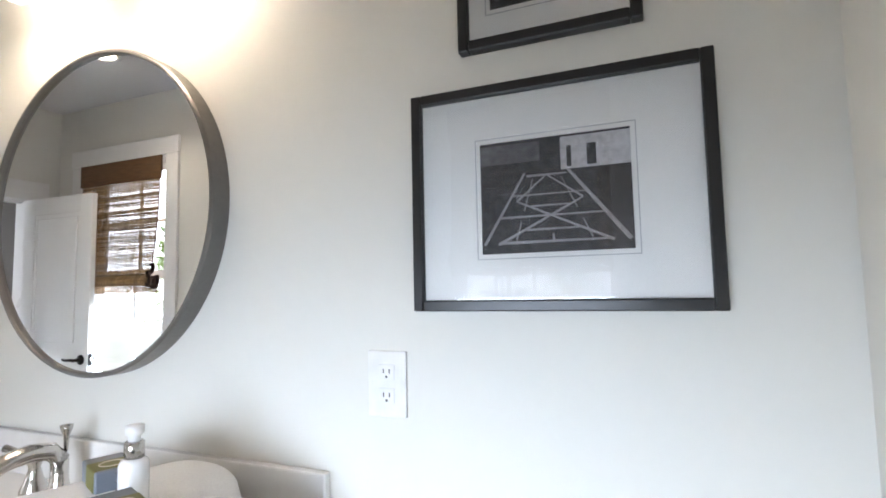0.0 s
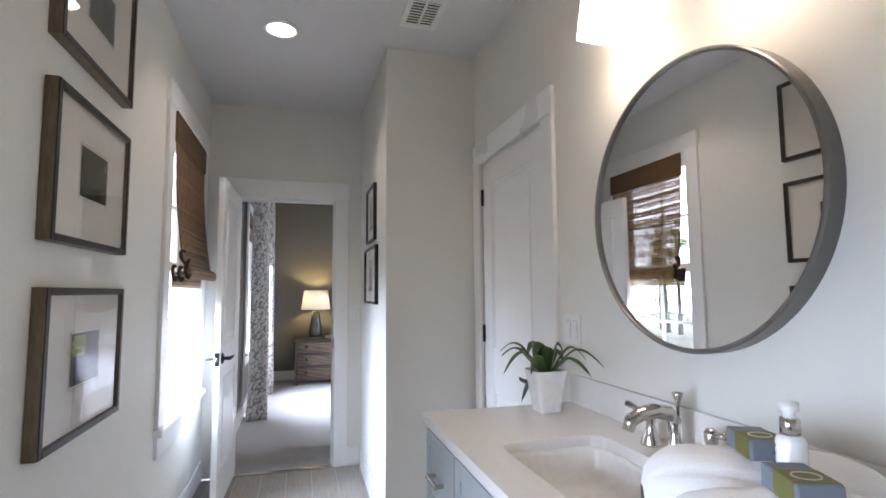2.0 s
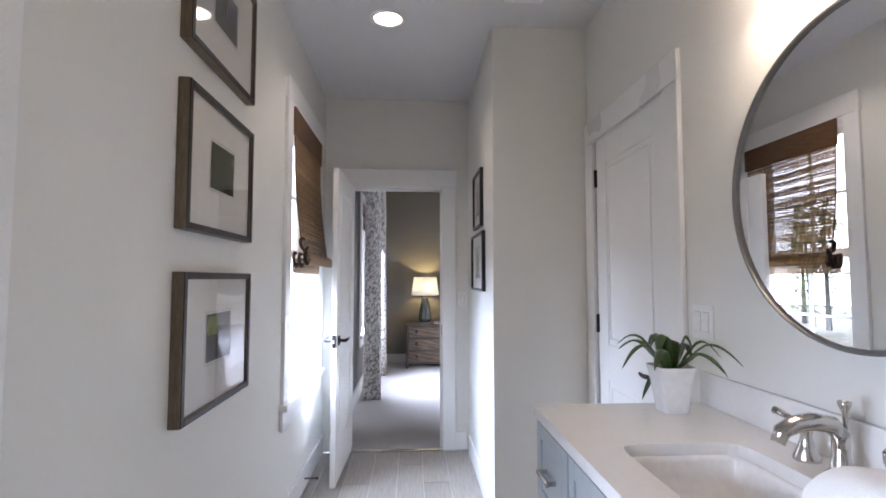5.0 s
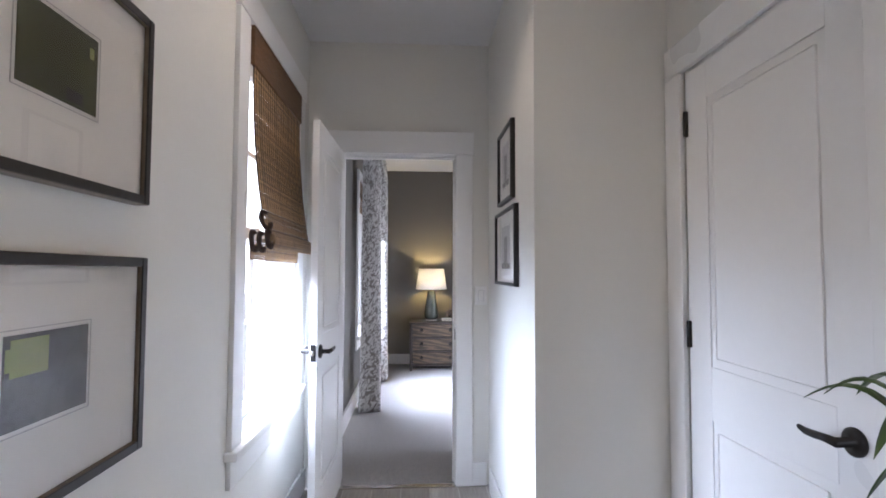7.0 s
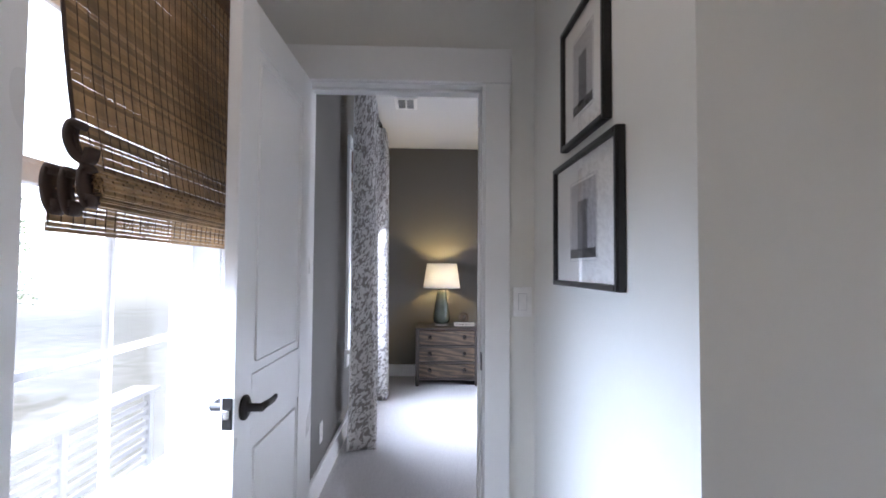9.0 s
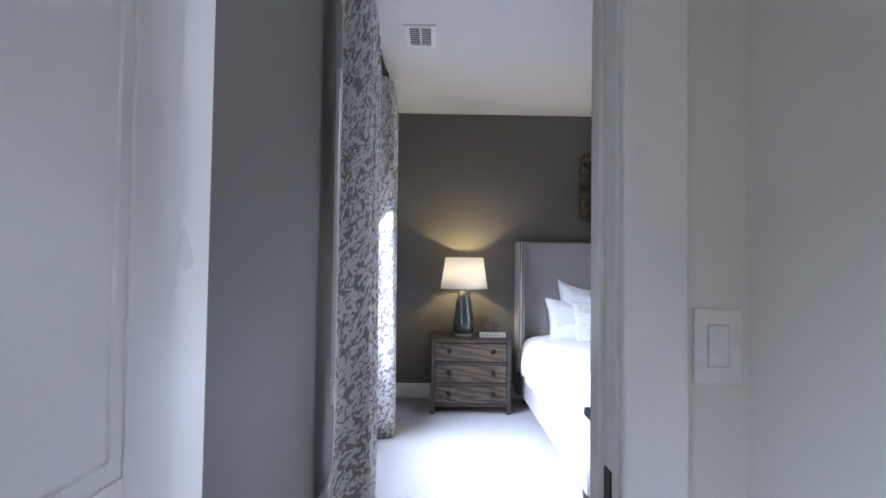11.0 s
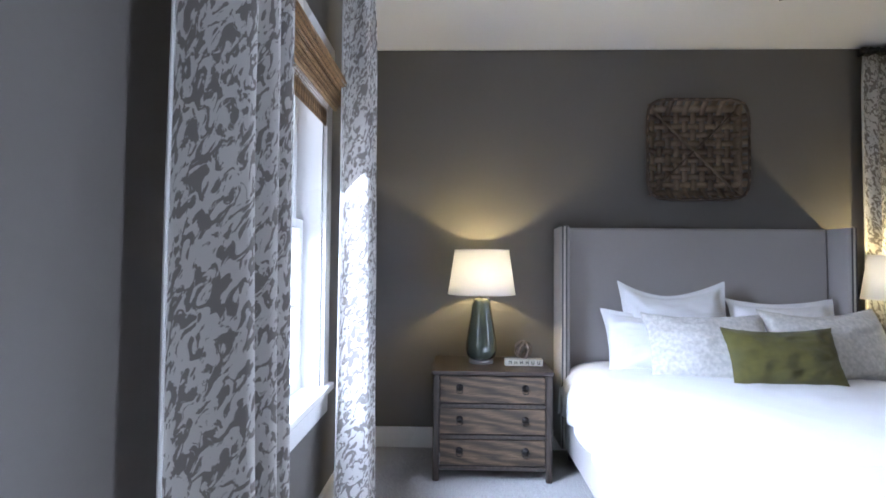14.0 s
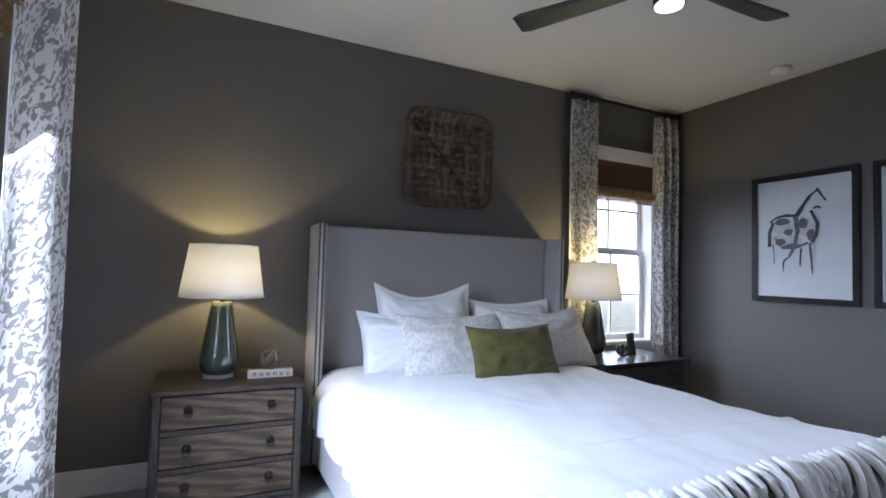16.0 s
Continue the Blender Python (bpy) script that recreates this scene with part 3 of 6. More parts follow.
def window(name, axis, face, outer, inward, u0, u1, z0, z1, label, casing=0.11):
    """A double-hung window, 2 x 2 panes a sash, with casing, stool and apron. face: the room side of its wall."""
    t = thing(name, (0, 0, 0), label, "window", kind="structure")

    def bx(nm, p, q, y0, y1, a, b, mat, bev=0.003, par=None):
        y0, y1 = sorted((face + inward * y0, face + inward * y1))
        lo, hi = ((p, y0, a), (q, y1, b)) if axis == "x" else ((y0, p, a), (y1, q, b))
        return part(nm, box(lo, hi, bev), mat, par or t)
    cw = casing
    bx("casing_leg", u0 - cw, u0, 0, 0.02, z0, z1, M_TRIM)
    bx("casing_leg", u1, u1 + cw, 0, 0.02, z0, z1, M_TRIM)
    bx("casing_head", u0 - cw - 0.006, u1 + cw + 0.006, 0, 0.026, z1, z1 + cw + 0.01, M_TRIM)
    bx("window_sill", u0 - cw - 0.02, u1 + cw + 0.02, -0.085, 0.045, z0 - 0.03, z0 + 0.004, M_TRIM, 0.006)
    bx("apron", u0 - cw, u1 + cw, 0, 0.018, z0 - 0.135, z0 - 0.03, M_TRIM)
    deep = abs(outer - face)
    for p, q in ((u0, u0 + 0.015), (u1 - 0.015, u1)):
        bx("jamb_liner", p, q, -deep, 0, z0, z1, M_TRIM, 0)
    bx("head_liner", u0 + 0.015, u1 - 0.015, -deep, 0, z1 - 0.015, z1, M_TRIM, 0)
    p0, p1, mid = u0 + 0.015, u1 - 0.015, (z0 + z1) / 2
    for a, b, near in ((z0, mid + 0.015, -0.085), (mid - 0.015, z1 - 0.015, -0.120)):
        s = bx("window_frame", p0, p0 + 0.045, near - 0.03, near, a, b, M_VINYL)
        bx("window_frame", p1 - 0.045, p1, near - 0.03, near, a, b, M_VINYL)
        bx("sash_rail", p0 + 0.045, p1 - 0.045, near - 0.03, near, a, a + 0.05, M_VINYL)
        bx("sash_rail", p0 + 0.045, p1 - 0.045, near - 0.03, near, b - 0.04, b, M_VINYL)
        um, zm = (p0 + p1) / 2, (a + b) / 2
        bx("muntin", um - 0.009, um + 0.009, near - 0.024, near - 0.006, a + 0.05, b - 0.04, M_VINYL, 0.002)
        bx("muntin", p0 + 0.045, um - 0.009, near - 0.024, near - 0.006, zm - 0.009, zm + 0.009, M_VINYL, 0.002)
        bx("muntin", um + 0.009, p1 - 0.045, near - 0.024, near - 0.006, zm - 0.009, zm + 0.009, M_VINYL, 0.002)
        for q0, q1 in ((p0 + 0.045, um - 0.009), (um + 0.009, p1 - 0.045)):
            for r0, r1 in ((a + 0.05, zm - 0.009), (zm + 0.009, b - 0.04)):
                y = face + inward * (near - 0.015)
                g = part("pane", sheet(axis, y, inward, q0, q1, r0, r1), M_GLASS, t)
                g.visible_shadow = False
    bx("sash_lock", (p0 + p1) / 2 - 0.03, (p0 + p1) / 2 + 0.03, -0.085, -0.07, mid + 0.015, mid + 0.03, M_VINYL)
    return t


window("window_1", "x", -0.50, -0.66, 1, *W1, "white double-hung bathroom window behind a woven shade")
window("window_2", "x", -0.50, -0.66, 1, *W2, "white double-hung bathroom window behind a woven shade")
window("window_3", "x", -0.42, -0.66, 1, *WB, "white double-hung bedroom window between printed curtains", 0.09)
window("window_4", "y", -7.87, -8.03, 1, *WW, "white double-hung bedroom window between printed curtains", 0.11)
# added out of view, so the fill on the south wall has an opening
window("window_unseen", "x", 4.17, 4.29, -1, *WN, "white double-hung bedroom window on the far wall", 0.09)


# ---- woven shades ----
def woven_shade(axis, face, inward, u0, u1, top, bottom, folds, label, bulge=0.06, loops=True, hang=0.012, val=0.17, rise=-0.012):
    """A bamboo roman shade: valance, slats one by one along a hanging profile, threads, and folds stacked at the hem."""
    t = thing("woven_shade", ((u0 + u1) / 2, face, bottom) if axis == "x" else (face, (u0 + u1) / 2, bottom), label, "shade", "woven shades")

    def at(u, d, z):
        return Vector((u, face + inward * d, z)) if axis == "x" else Vector((face + inward * d, u, z))
    a, b = at(u0, 0.004, top - val), at(u1, 0.02, top)
    part("valance", box([min(p, q) for p, q in zip(a, b)], [max(p, q) for p, q in zip(a, b)], 0.003), M_VALANCE, t, "red-brown woven valance")
    # hanging profile: straight sheet, then folds one in front of the other
    pts, z = [], top - val + 0.02
    hem = bottom + 0.10
    n = max(2, int((z - hem) / 0.02))
    for k in range(n + 1):
        f = k / n
        pts.append((0.012 + bulge * f ** 2.2, z + (hem - z) * f))
    d = pts[-1][0]
    for k in range(folds):
        low, reach = hem + rise * k - 0.035, 0.028
        pts += [(d + 0.012, low + 0.012), (d + reach * 0.7, low + 0.01), (d + reach, low + 0.03), (d + reach * 0.6, low + 0.052), (d - 0.01, low + 0.045)]
        d += 0.012 if rise > 0 else (-0.004 if k % 2 else 0.012)
    pts += [(hang + 0.008, hem - 0.02), (hang + 0.002, bottom + 0.07), (hang, bottom)]
    # resample by arc length
    path, pitch = [], 0.0093
    acc = 0.0
    for (d0, z0), (d1, z1) in zip(pts, pts[1:]):
        seg = math.hypot(d1 - d0, z1 - z0)
        while acc < seg:
            f = acc / seg
            path.append((d0 + (d1 - d0) * f, z0 + (z1 - z0) * f, math.atan2(d1 - d0, -(z1 - z0))))
            acc += pitch
        acc -= seg
    w = u1 - u0 - 0.03
    me = None
    for d, z, ang in path:
        if me is None:
            bm = box((-w / 2, -0.0013, -0.0042), (w / 2, 0.0013, 0.0042))
            me = bpy.data.meshes.new("slat")
            bm.to_mesh(me)
            bm.free()
            me.materials.append(M_BAMBOO)
        s = new("slat", me)
        s.parent = t
        p = at((u0 + u1) / 2, d + random.uniform(-0.0012, 0.0012), z) - t.location
        turn = 0 if axis == "x" else 90
        thin = random.choice((1.0, 1.0, 1.0, 0.94, 0.82))
        s.matrix_local = pose(*p, 0, 0, turn) @ pose(0, 0, 0, -math.degrees(ang) * inward * (1 if axis == "x" else -1), random.uniform(-0.12, 0.12), 0) @ Matrix.Diagonal((1, 1, thin, 1))
    bm = bmesh.new()
    k = max(3, int(w / 0.032))
    for i in range(k + 1):
        u = u0 + 0.018 + w * i / k * 0.995
        tube([at(u, d + 0.0022, z) for d, z, ang in path[::3]], 0.0013, 4, bm)
    part("threads", bm, M_THREAD, t)
    if loops:
        # cloth binding on the open end of the shade, rolled over the folds
        uu = u1 - 0.020
        for k, (cd, cz, r, squash) in enumerate(((0.074, hem + 0.062, 0.042, 0.55), (0.030, hem - 0.022, 0.046, 0.36), (0.060, hem - 0.026, 0.044, 0.36), (0.090, hem - 0.016, 0.040, 0.36))):
            bm = bmesh.new()
            lean = 0.35 if k == 0 else 0.12
            ring = []
            for q in [0.7 + 5.1 * w_ / 18 for w_ in range(19)]:
                dd, zz = squash * r * math.cos(q), r * math.sin(q)
                ring.append((cd + dd * math.cos(lean) - zz * math.sin(lean), cz + dd * math.sin(lean) + zz * math.cos(lean)))
            for (d0, z0), (d1, z1) in zip(ring, ring[1:]):
                f = bm.faces.new([bm.verts.new(p) for p in (at(uu, d0, z0), at(uu, d1, z1), at(uu + 0.026, d1, z1), at(uu + 0.026, d0, z0))])
                f.smooth = True
            bmesh.ops.remove_doubles(bm, verts=bm.verts, dist=0.0004)
            ob = part("edge_binding", bm, M_BINDING, t, "dark brown cloth edge loop")
            md = ob.modifiers.new("thick", "SOLIDIFY")
            md.thickness = 0.013
        part("edge_tape", tube([at(u1 - 0.008, d + 0.003, z) for d, z in pts[:n + 1:3]], 0.003, 6), M_BINDING, t, "dark brown edge tape")
    return t


woven_shade("x", -0.50, 1, -3.57, -2.738, 2.30, 1.345, 3, "brown woven bamboo roman shade half lowered", 0.06)
woven_shade("x", -0.50, 1, -0.655, 0.17, 2.30, 1.40, 2, "brown woven bamboo roman shade half lowered", 0.045, False, 0.048)
woven_shade("x", -0.42, 1, -6.82, -5.78, 2.25, 1.91, 6, "honey-brown woven bamboo roman shade drawn up high", 0.03, False, 0.012, 0.15, 0.016)
woven_shade("y", -7.87, 1, 3.11, 3.93, 2.22, 1.87, 4, "dark woven bamboo roman shade drawn up high", 0.02, False, 0.012, 0.25)


def pull_cord(x, y, top, low):
    """A pair of thin shade cords joined by small knots."""
    t = thing("pull_cord", (x, y, low), "thin pale shade cord with small knots beside the window", "cord")
    for k, off in enumerate((-0.004, 0.006)):
        line = [(x + off + 0.004 * math.sin(3 * q + k), y, top + (low + 0.05 * k - top) * q / 8) for q in range(9)]
        part("cord", tube(line, 0.0016, 5), M_LINING, t)
    for z in (1.18, 1.135):
        part("knot", turned([(0, -0.012), (0.005, -0.010), (0.007, 0), (0.005, 0.010), (0, 0.012)], (x + 0.001, y, z), 10), M_PLASTIC, t, smooth=True)


pull_cord(-0.63, -0.455, 1.50, 0.72)


# ---- curtains ----
def curtain(x0, x1, y0, y1, axis, top, folds, label, seed=0, spread=0.0):
    """A pleated printed panel with a pale lining edge; its folds lie between y0 (wall side) and y1."""
    t = thing("curtain", ((x0 + x1) / 2, (y0 + y1) / 2, 0.015) if axis == "x" else ((y0 + y1) / 2, (x0 + x1) / 2, 0.015), label, "curtain", "printed curtains")
    wide, mid, amp = x1 - x0, (y0 + y1) / 2, (y1 - y0) / 2
    ph = random.Random(seed)
    shifts = [ph.uniform(-0.5, 0.5) for _ in range(folds + 2)]

    def place(u, v, off=0.0):
        z = 0.015 + (top - 0.015) * v
        pinch = 1 - 0.28 * v - 0.25 * max(0, (v - 0.92) / 0.08) ** 1.5
        k = u * folds
        s = shifts[int(k)] * (1 - abs(2 * (k % 1) - 1))
        fold = -math.cos(2 * math.pi * (k + 0.12 * s + 0.03 * math.sin(5 * v + seed) * min(1, 8 * u * (1 - u)))) + 0.18 * math.sin(4 * math.pi * k + 1 + 2 * v)
        x = x0 + wide * (u + 0.018 * math.sin(2 * math.pi * k * 2 + 3 * v + seed)) + (1 - v) * spread * (u - 0.5)
        y = mid + amp * pinch * 0.85 * fold + 0.01 * wobble((u * 4, v * 3, seed)) + off
        return Vector((x, y, z)) if axis == "x" else Vector((y, x, z))
    nu = folds * 18
    bm = grid(nu, 30, place)
    uvl = bm.loops.layers.uv.verify()
    length = sum((place((i + 1) / nu, 0.5) - place(i / nu, 0.5)).length for i in range(nu))
    for f in bm.faces:
        for lp in f.loops:
            lp[uvl].uv = (lp[uvl].uv[0] * length + seed * 0.37, lp[uvl].uv[1] * top)
    cloth = part("cloth", bm, M_CURTAIN, t)
    md = cloth.modifiers.new("thick", "SOLIDIFY")
    md.thickness = 0.003
    for u in (0, 1):
        side = -1 if u == 0 else 1

        def edge(a, v, u=u, side=side):
            p = place(u, v)
            step = side * 0.012 * (a + 0.1)
            return p + (Vector((step, 0.002, 0)) if axis == "x" else Vector((0.002, step, 0)))
        e = part("lining_edge", grid(1, 30, edge), M_LINING, t, "pale turned lining edge")
        md = e.modifiers.new("thick", "SOLIDIFY")
        md.thickness = 0.004
    return t


def rod(a, b, brackets, inward, label):
    t = thing("curtain_rod", a, label, "curtain rod", "curtain rods")
    part("pole", tube([a, b], 0.014, 14), M_BRONZE, t, smooth=True)
    for e, o in ((a, b), (b, a)):
        d = (Vector(e) - Vector(o)).normalized()
        part("finial", tube([Vector(e), Vector(e) + d * 0.012, Vector(e) + d * 0.03], [0.02, 0.021, 0.017], 14), M_BRONZE, t, smooth=True)
    for p in brackets:
        wallp = Vector(p) - Vector(inward)
        part("bracket", tube([wallp, Vector(p)], 0.008, 8), M_BRONZE, t)
    return t


def rings(points, axis, name_parent):
    for p in points:
        q = Vector(p)
        c = [q + (Vector((0, 0.021 * math.cos(a), 0.024 * math.sin(a))) if axis == "x" else Vector((0.021 * math.cos(a), 0, 0.024 * math.sin(a)))) for a in [2 * math.pi * k / 14 for k in range(15)]]
        part("ring", tube(c, 0.003, 6), M_BRONZE, name_parent)


curtain(-5.66, -5.38, -0.375, -0.150, "x", 2.665, 3, "taupe and white brush-print linen curtain, drawn aside", 2)
curtain(-6.94, -6.70, -0.345, -0.165, "x", 2.665, 3, "taupe and white brush-print linen curtain, drawn aside", 5)
r1 = rod((-7.06, -0.27, 2.695), (-5.25, -0.27, 2.695), [(-5.30, -0.27, 2.695), (-7.02, -0.27, 2.695)], (0, 0.15, 0), "dark bronze curtain rod with rings")
rings([(-5.39 - 0.038 * k, -0.27, 2.69) for k in range(8)] + [(-6.70 - 0.034 * k, -0.27, 2.69) for k in range(7)], "x", r1)
curtain(2.93, 3.19, -7.83, -7.71, "y", 2.655, 3, "taupe and white brush-print linen curtain, drawn aside", 8)
curtain(3.85, 4.13, -7.83, -7.71, "y", 2.655, 3, "taupe and white brush-print linen curtain, drawn aside", 11)
r2 = rod((-7.77, 2.92, 2.69), (-7.77, 4.12, 2.69), [(-7.77, 2.95, 2.69), (-7.77, 4.09, 2.69)], (0.10, 0, 0), "dark bronze curtain rod with rings")
rings([(-7.77, 2.95 + 0.045 * k, 2.685) for k in range(6)] + [(-7.77, 3.87 + 0.045 * k, 2.685) for k in range(6)], "y", r2)


# ---- bed ----
def bed():
    t = thing("bed", (-6.6, 1.80, 0), "king bed with a taupe wingback headboard and white duvet", "bed")
    y0, y1, top = 0.885, 2.715, 1.50
    part("headboard", box((-7.845, y0 + 0.06, 0.12), (-7.765, y1 - 0.06, top), 0.018), M_UPHOLSTERY, t, "taupe linen headboard")
    for y, s in ((y0, 1), (y1, -1)):
        a, b = sorted((y, y + s * 0.055))
        wing = part("wing", box((-7.855, a, 0.10), (-7.60, b, top), 0.012), M_UPHOLSTERY, t)
        for k, mat in ((0.010, M_PIPING), (0.0225, M_CREAM), (0.035, M_PIPING)):
            c, d = sorted((y + s * (k - 0.004), y + s * (k + 0.004)))
            part("piping", box((-7.602, c, 0.105), (-7.596, d, top - 0.003), 0.002), mat, wing)
    part("side_rail", box((-7.76, y0 + 0.03, 0.10), (-5.70, y0 + 0.09, 0.36), 0.012), M_UPHOLSTERY, t)
    part("side_rail", box((-7.76, y1 - 0.09, 0.10), (-5.70, y1 - 0.03, 0.36), 0.012), M_UPHOLSTERY, t)
    part("foot_rail", box((-5.70, y0 + 0.03, 0.10), (-5.62, y1 - 0.03, 0.36), 0.014), M_UPHOLSTERY, t)
    for x in (-7.70, -5.80):
        for y in (y0 + 0.09, y1 - 0.09):
            part("leg", turned([(0.0, 0), (0.024, 0), (0.035, 0.10), (0.0, 0.10)], (x, y, 0), 14), M_ESPRESSO, t)
    part("mattress", box((-7.75, y0 + 0.05, 0.36), (-5.76, y1 - 0.05, 0.56), 0.05), M_LINEN, t)

    # duvet: a sheet laid over the mattress, falling at both sides and the foot
    cy, hw, xa, xf, zt = 1.80, 0.862, -7.72, -5.575, 0.635

    def cloth(u, v):
        s = (v - 0.5) * 2 * (hw + 0.30)
        r = (u ** 0.9) * (xf - xa + 0.30)
        over_y, over_x = max(0, abs(s) - (hw - 0.15)), max(0, r - (xf - xa - 0.06))

        def bend(o, size):
            arc = size * 1.75
            q = min(o / arc, 1)
            return size * math.sin(q * math.pi / 2) + 0.03 * max(0, o - arc), size * (1 - math.cos(q * math.pi / 2)) + max(0, o - arc) * 0.97
        by, dz1 = bend(over_y, 0.18)
        bx, dz2 = bend(over_x, 0.09)
        y = cy + math.copysign(min(abs(s), hw - 0.15) + by, s)
        x = xa + min(r, xf - xa - 0.06) + bx
        drop = dz1 + dz2
        soft = 0.018 * wobble((x * 1.6, s * 1.6, 0), 1, 2) + 0.010 * wobble((x * 7, s * 3.5, 0), 1, 4) + 0.006 * wobble((x * 5 + s * 9, s * 4, 0), 1, 8) + 0.010 * abs(wobble((x * 3, s * 5, 0), 1, 6))
        puff = 0.02 * math.cos(min(abs(s) / hw, 1) * math.pi / 2)
        ripple = min(1, drop / 0.15) * 0.028 * math.sin(17 * (x if over_y > over_x else s) + 3 * wobble((x, s, 0), 2, 5))
        z = zt + puff + soft - drop
        if over_y > over_x:
            y += math.copysign(ripple, s)
            z += 0.02 * math.sin(5 * x) * min(1, drop)
        else:
            x += ripple
        if u < 0.02:
            z -= 0.02
        return Vector((x, y, max(z, 0.06)))
    d = part("duvet", grid(110, 110, cloth), M_LINEN, t, "rumpled white duvet", True)
    md = d.modifiers.new("thick", "SOLIDIFY")
    md.thickness, md.offset = 0.012, -1
    return cloth


bed_top = bed()


def cushion(name, wide, high, deep, material, m, label, flange=0.0, seed=0, group="pillows on the bed", chop=0.03):
    """A filled cushion with peaked corners, pulled wrinkles and a seam or a flat flange; local x thick, y wide, z high, base at z = 0."""
    t = thing(name, (0, 0, 0), label, "pillow", group)
    full_w, full_h = wide + 2 * flange, high + 2 * flange

    def outline(a, b):
        pull = 1 - 0.07 * (1 - a * a) * b * b
        pull2 = 1 - 0.07 * (1 - b * b) * a * a
        sag = chop * (1 - abs(a + 0.12 * (1 - a * a)) ** 1.7) * max(0, b) * high
        return a * full_w / 2 * pull2, high / 2 + b * full_h / 2 * pull - sag

    def face(side):
        def place(u, v):
            a, b = 2 * u - 1, 2 * v - 1
            ia, ib = min(1, abs(a) * full_w / wide), min(1, abs(b) * full_h / high)
            h = (max(1 - ia ** 2.6, 0) * max(1 - ib ** 2.6, 0)) ** 0.55
            edge = max(abs(a), abs(b))
            crease = 0.007 * math.sin(9 * math.atan2(b, a) + 4 * wobble((a * 2, b * 2, side), 1, seed)) * max(0, edge - 0.35) * (1 - edge) * 6
            x = side * (0.0025 + (deep / 2) * h * (1 + 0.12 * wobble((a * 2, b * 2, side), 1, seed))) + 0.012 * wobble((a * 3, b * 4, side * 2), 1.5, seed + 1) * h + crease
            x += 0.008 * wobble((a * 4, b * 4, 0), 1.2, seed + 2) * (1 - h)
            y, z = outline(a, b)
            return Vector((x, y, z))
        return place
    bm = grid(56, 44, face(1))
    grid(56, 44, face(-1), bm)
    bmesh.ops.remove_doubles(bm, verts=bm.verts, dist=0.0006)
    bmesh.ops.recalc_face_normals(bm, faces=bm.faces)
    part("cover", bm, material, t, smooth=True)
    loop = [(-1, -1), (1, -1), (1, 1), (-1, 1), (-1, -1)]
    ring = []
    for (a0, b0), (a1, b1) in zip(loop, loop[1:]):
        for k in range(28):
            a, b = a0 + (a1 - a0) * k / 28, b0 + (b1 - b0) * k / 28
            ring.append(Vector((0.008 * wobble((a * 4, b * 4, 0), 1.2, seed + 2), *outline(a, b))))
    ring.append(ring[0])
    part("seam", tube(ring, 0.0032 if flange else 0.0038, 6), material, t, smooth=True)
    t.matrix_world = m
    return t


cushion("euro_pillow", 0.60, 0.50, 0.17, M_LINEN, pose(-7.50, 1.585, 0.64, 0, -16, 0), "crisp white flanged square pillow against the headboard", 0.035, 1, chop=0.16)
cushion("euro_pillow", 0.60, 0.40, 0.17, M_LINEN, pose(-7.52, 2.27, 0.64, 0, -20, 0), "crisp white flanged square pillow against the headboard", 0.035, 2, chop=0.06)
cushion("sleeping_pillow", 0.62, 0.36, 0.16, M_LINEN, pose(-7.40, 1.46, 0.635, 0, -26, 0), "white flanged pillow behind the brocade shams", 0.03, 3, chop=0.08)
cushion("sham_pillow", 0.68, 0.42, 0.18, M_FLOCK, pose(-7.18, 1.64, 0.625, 0, -34, -5), "pale silver brocade sham pillow", 0.0, 4, chop=0.05)
cushion("sham_pillow", 0.76, 0.44, 0.18, M_FLOCK, pose(-7.22, 2.37, 0.625, 0, -30, 9), "pale silver brocade sham pillow", 0.0, 5, chop=0.10)
cushion("lumbar_pillow", 0.60, 0.32, 0.15, M_OLIVE, pose(-7.05, 1.95, 0.63, 0, -24, 2), "olive green velvet lumbar pillow", 0.0, 6, chop=0.05)


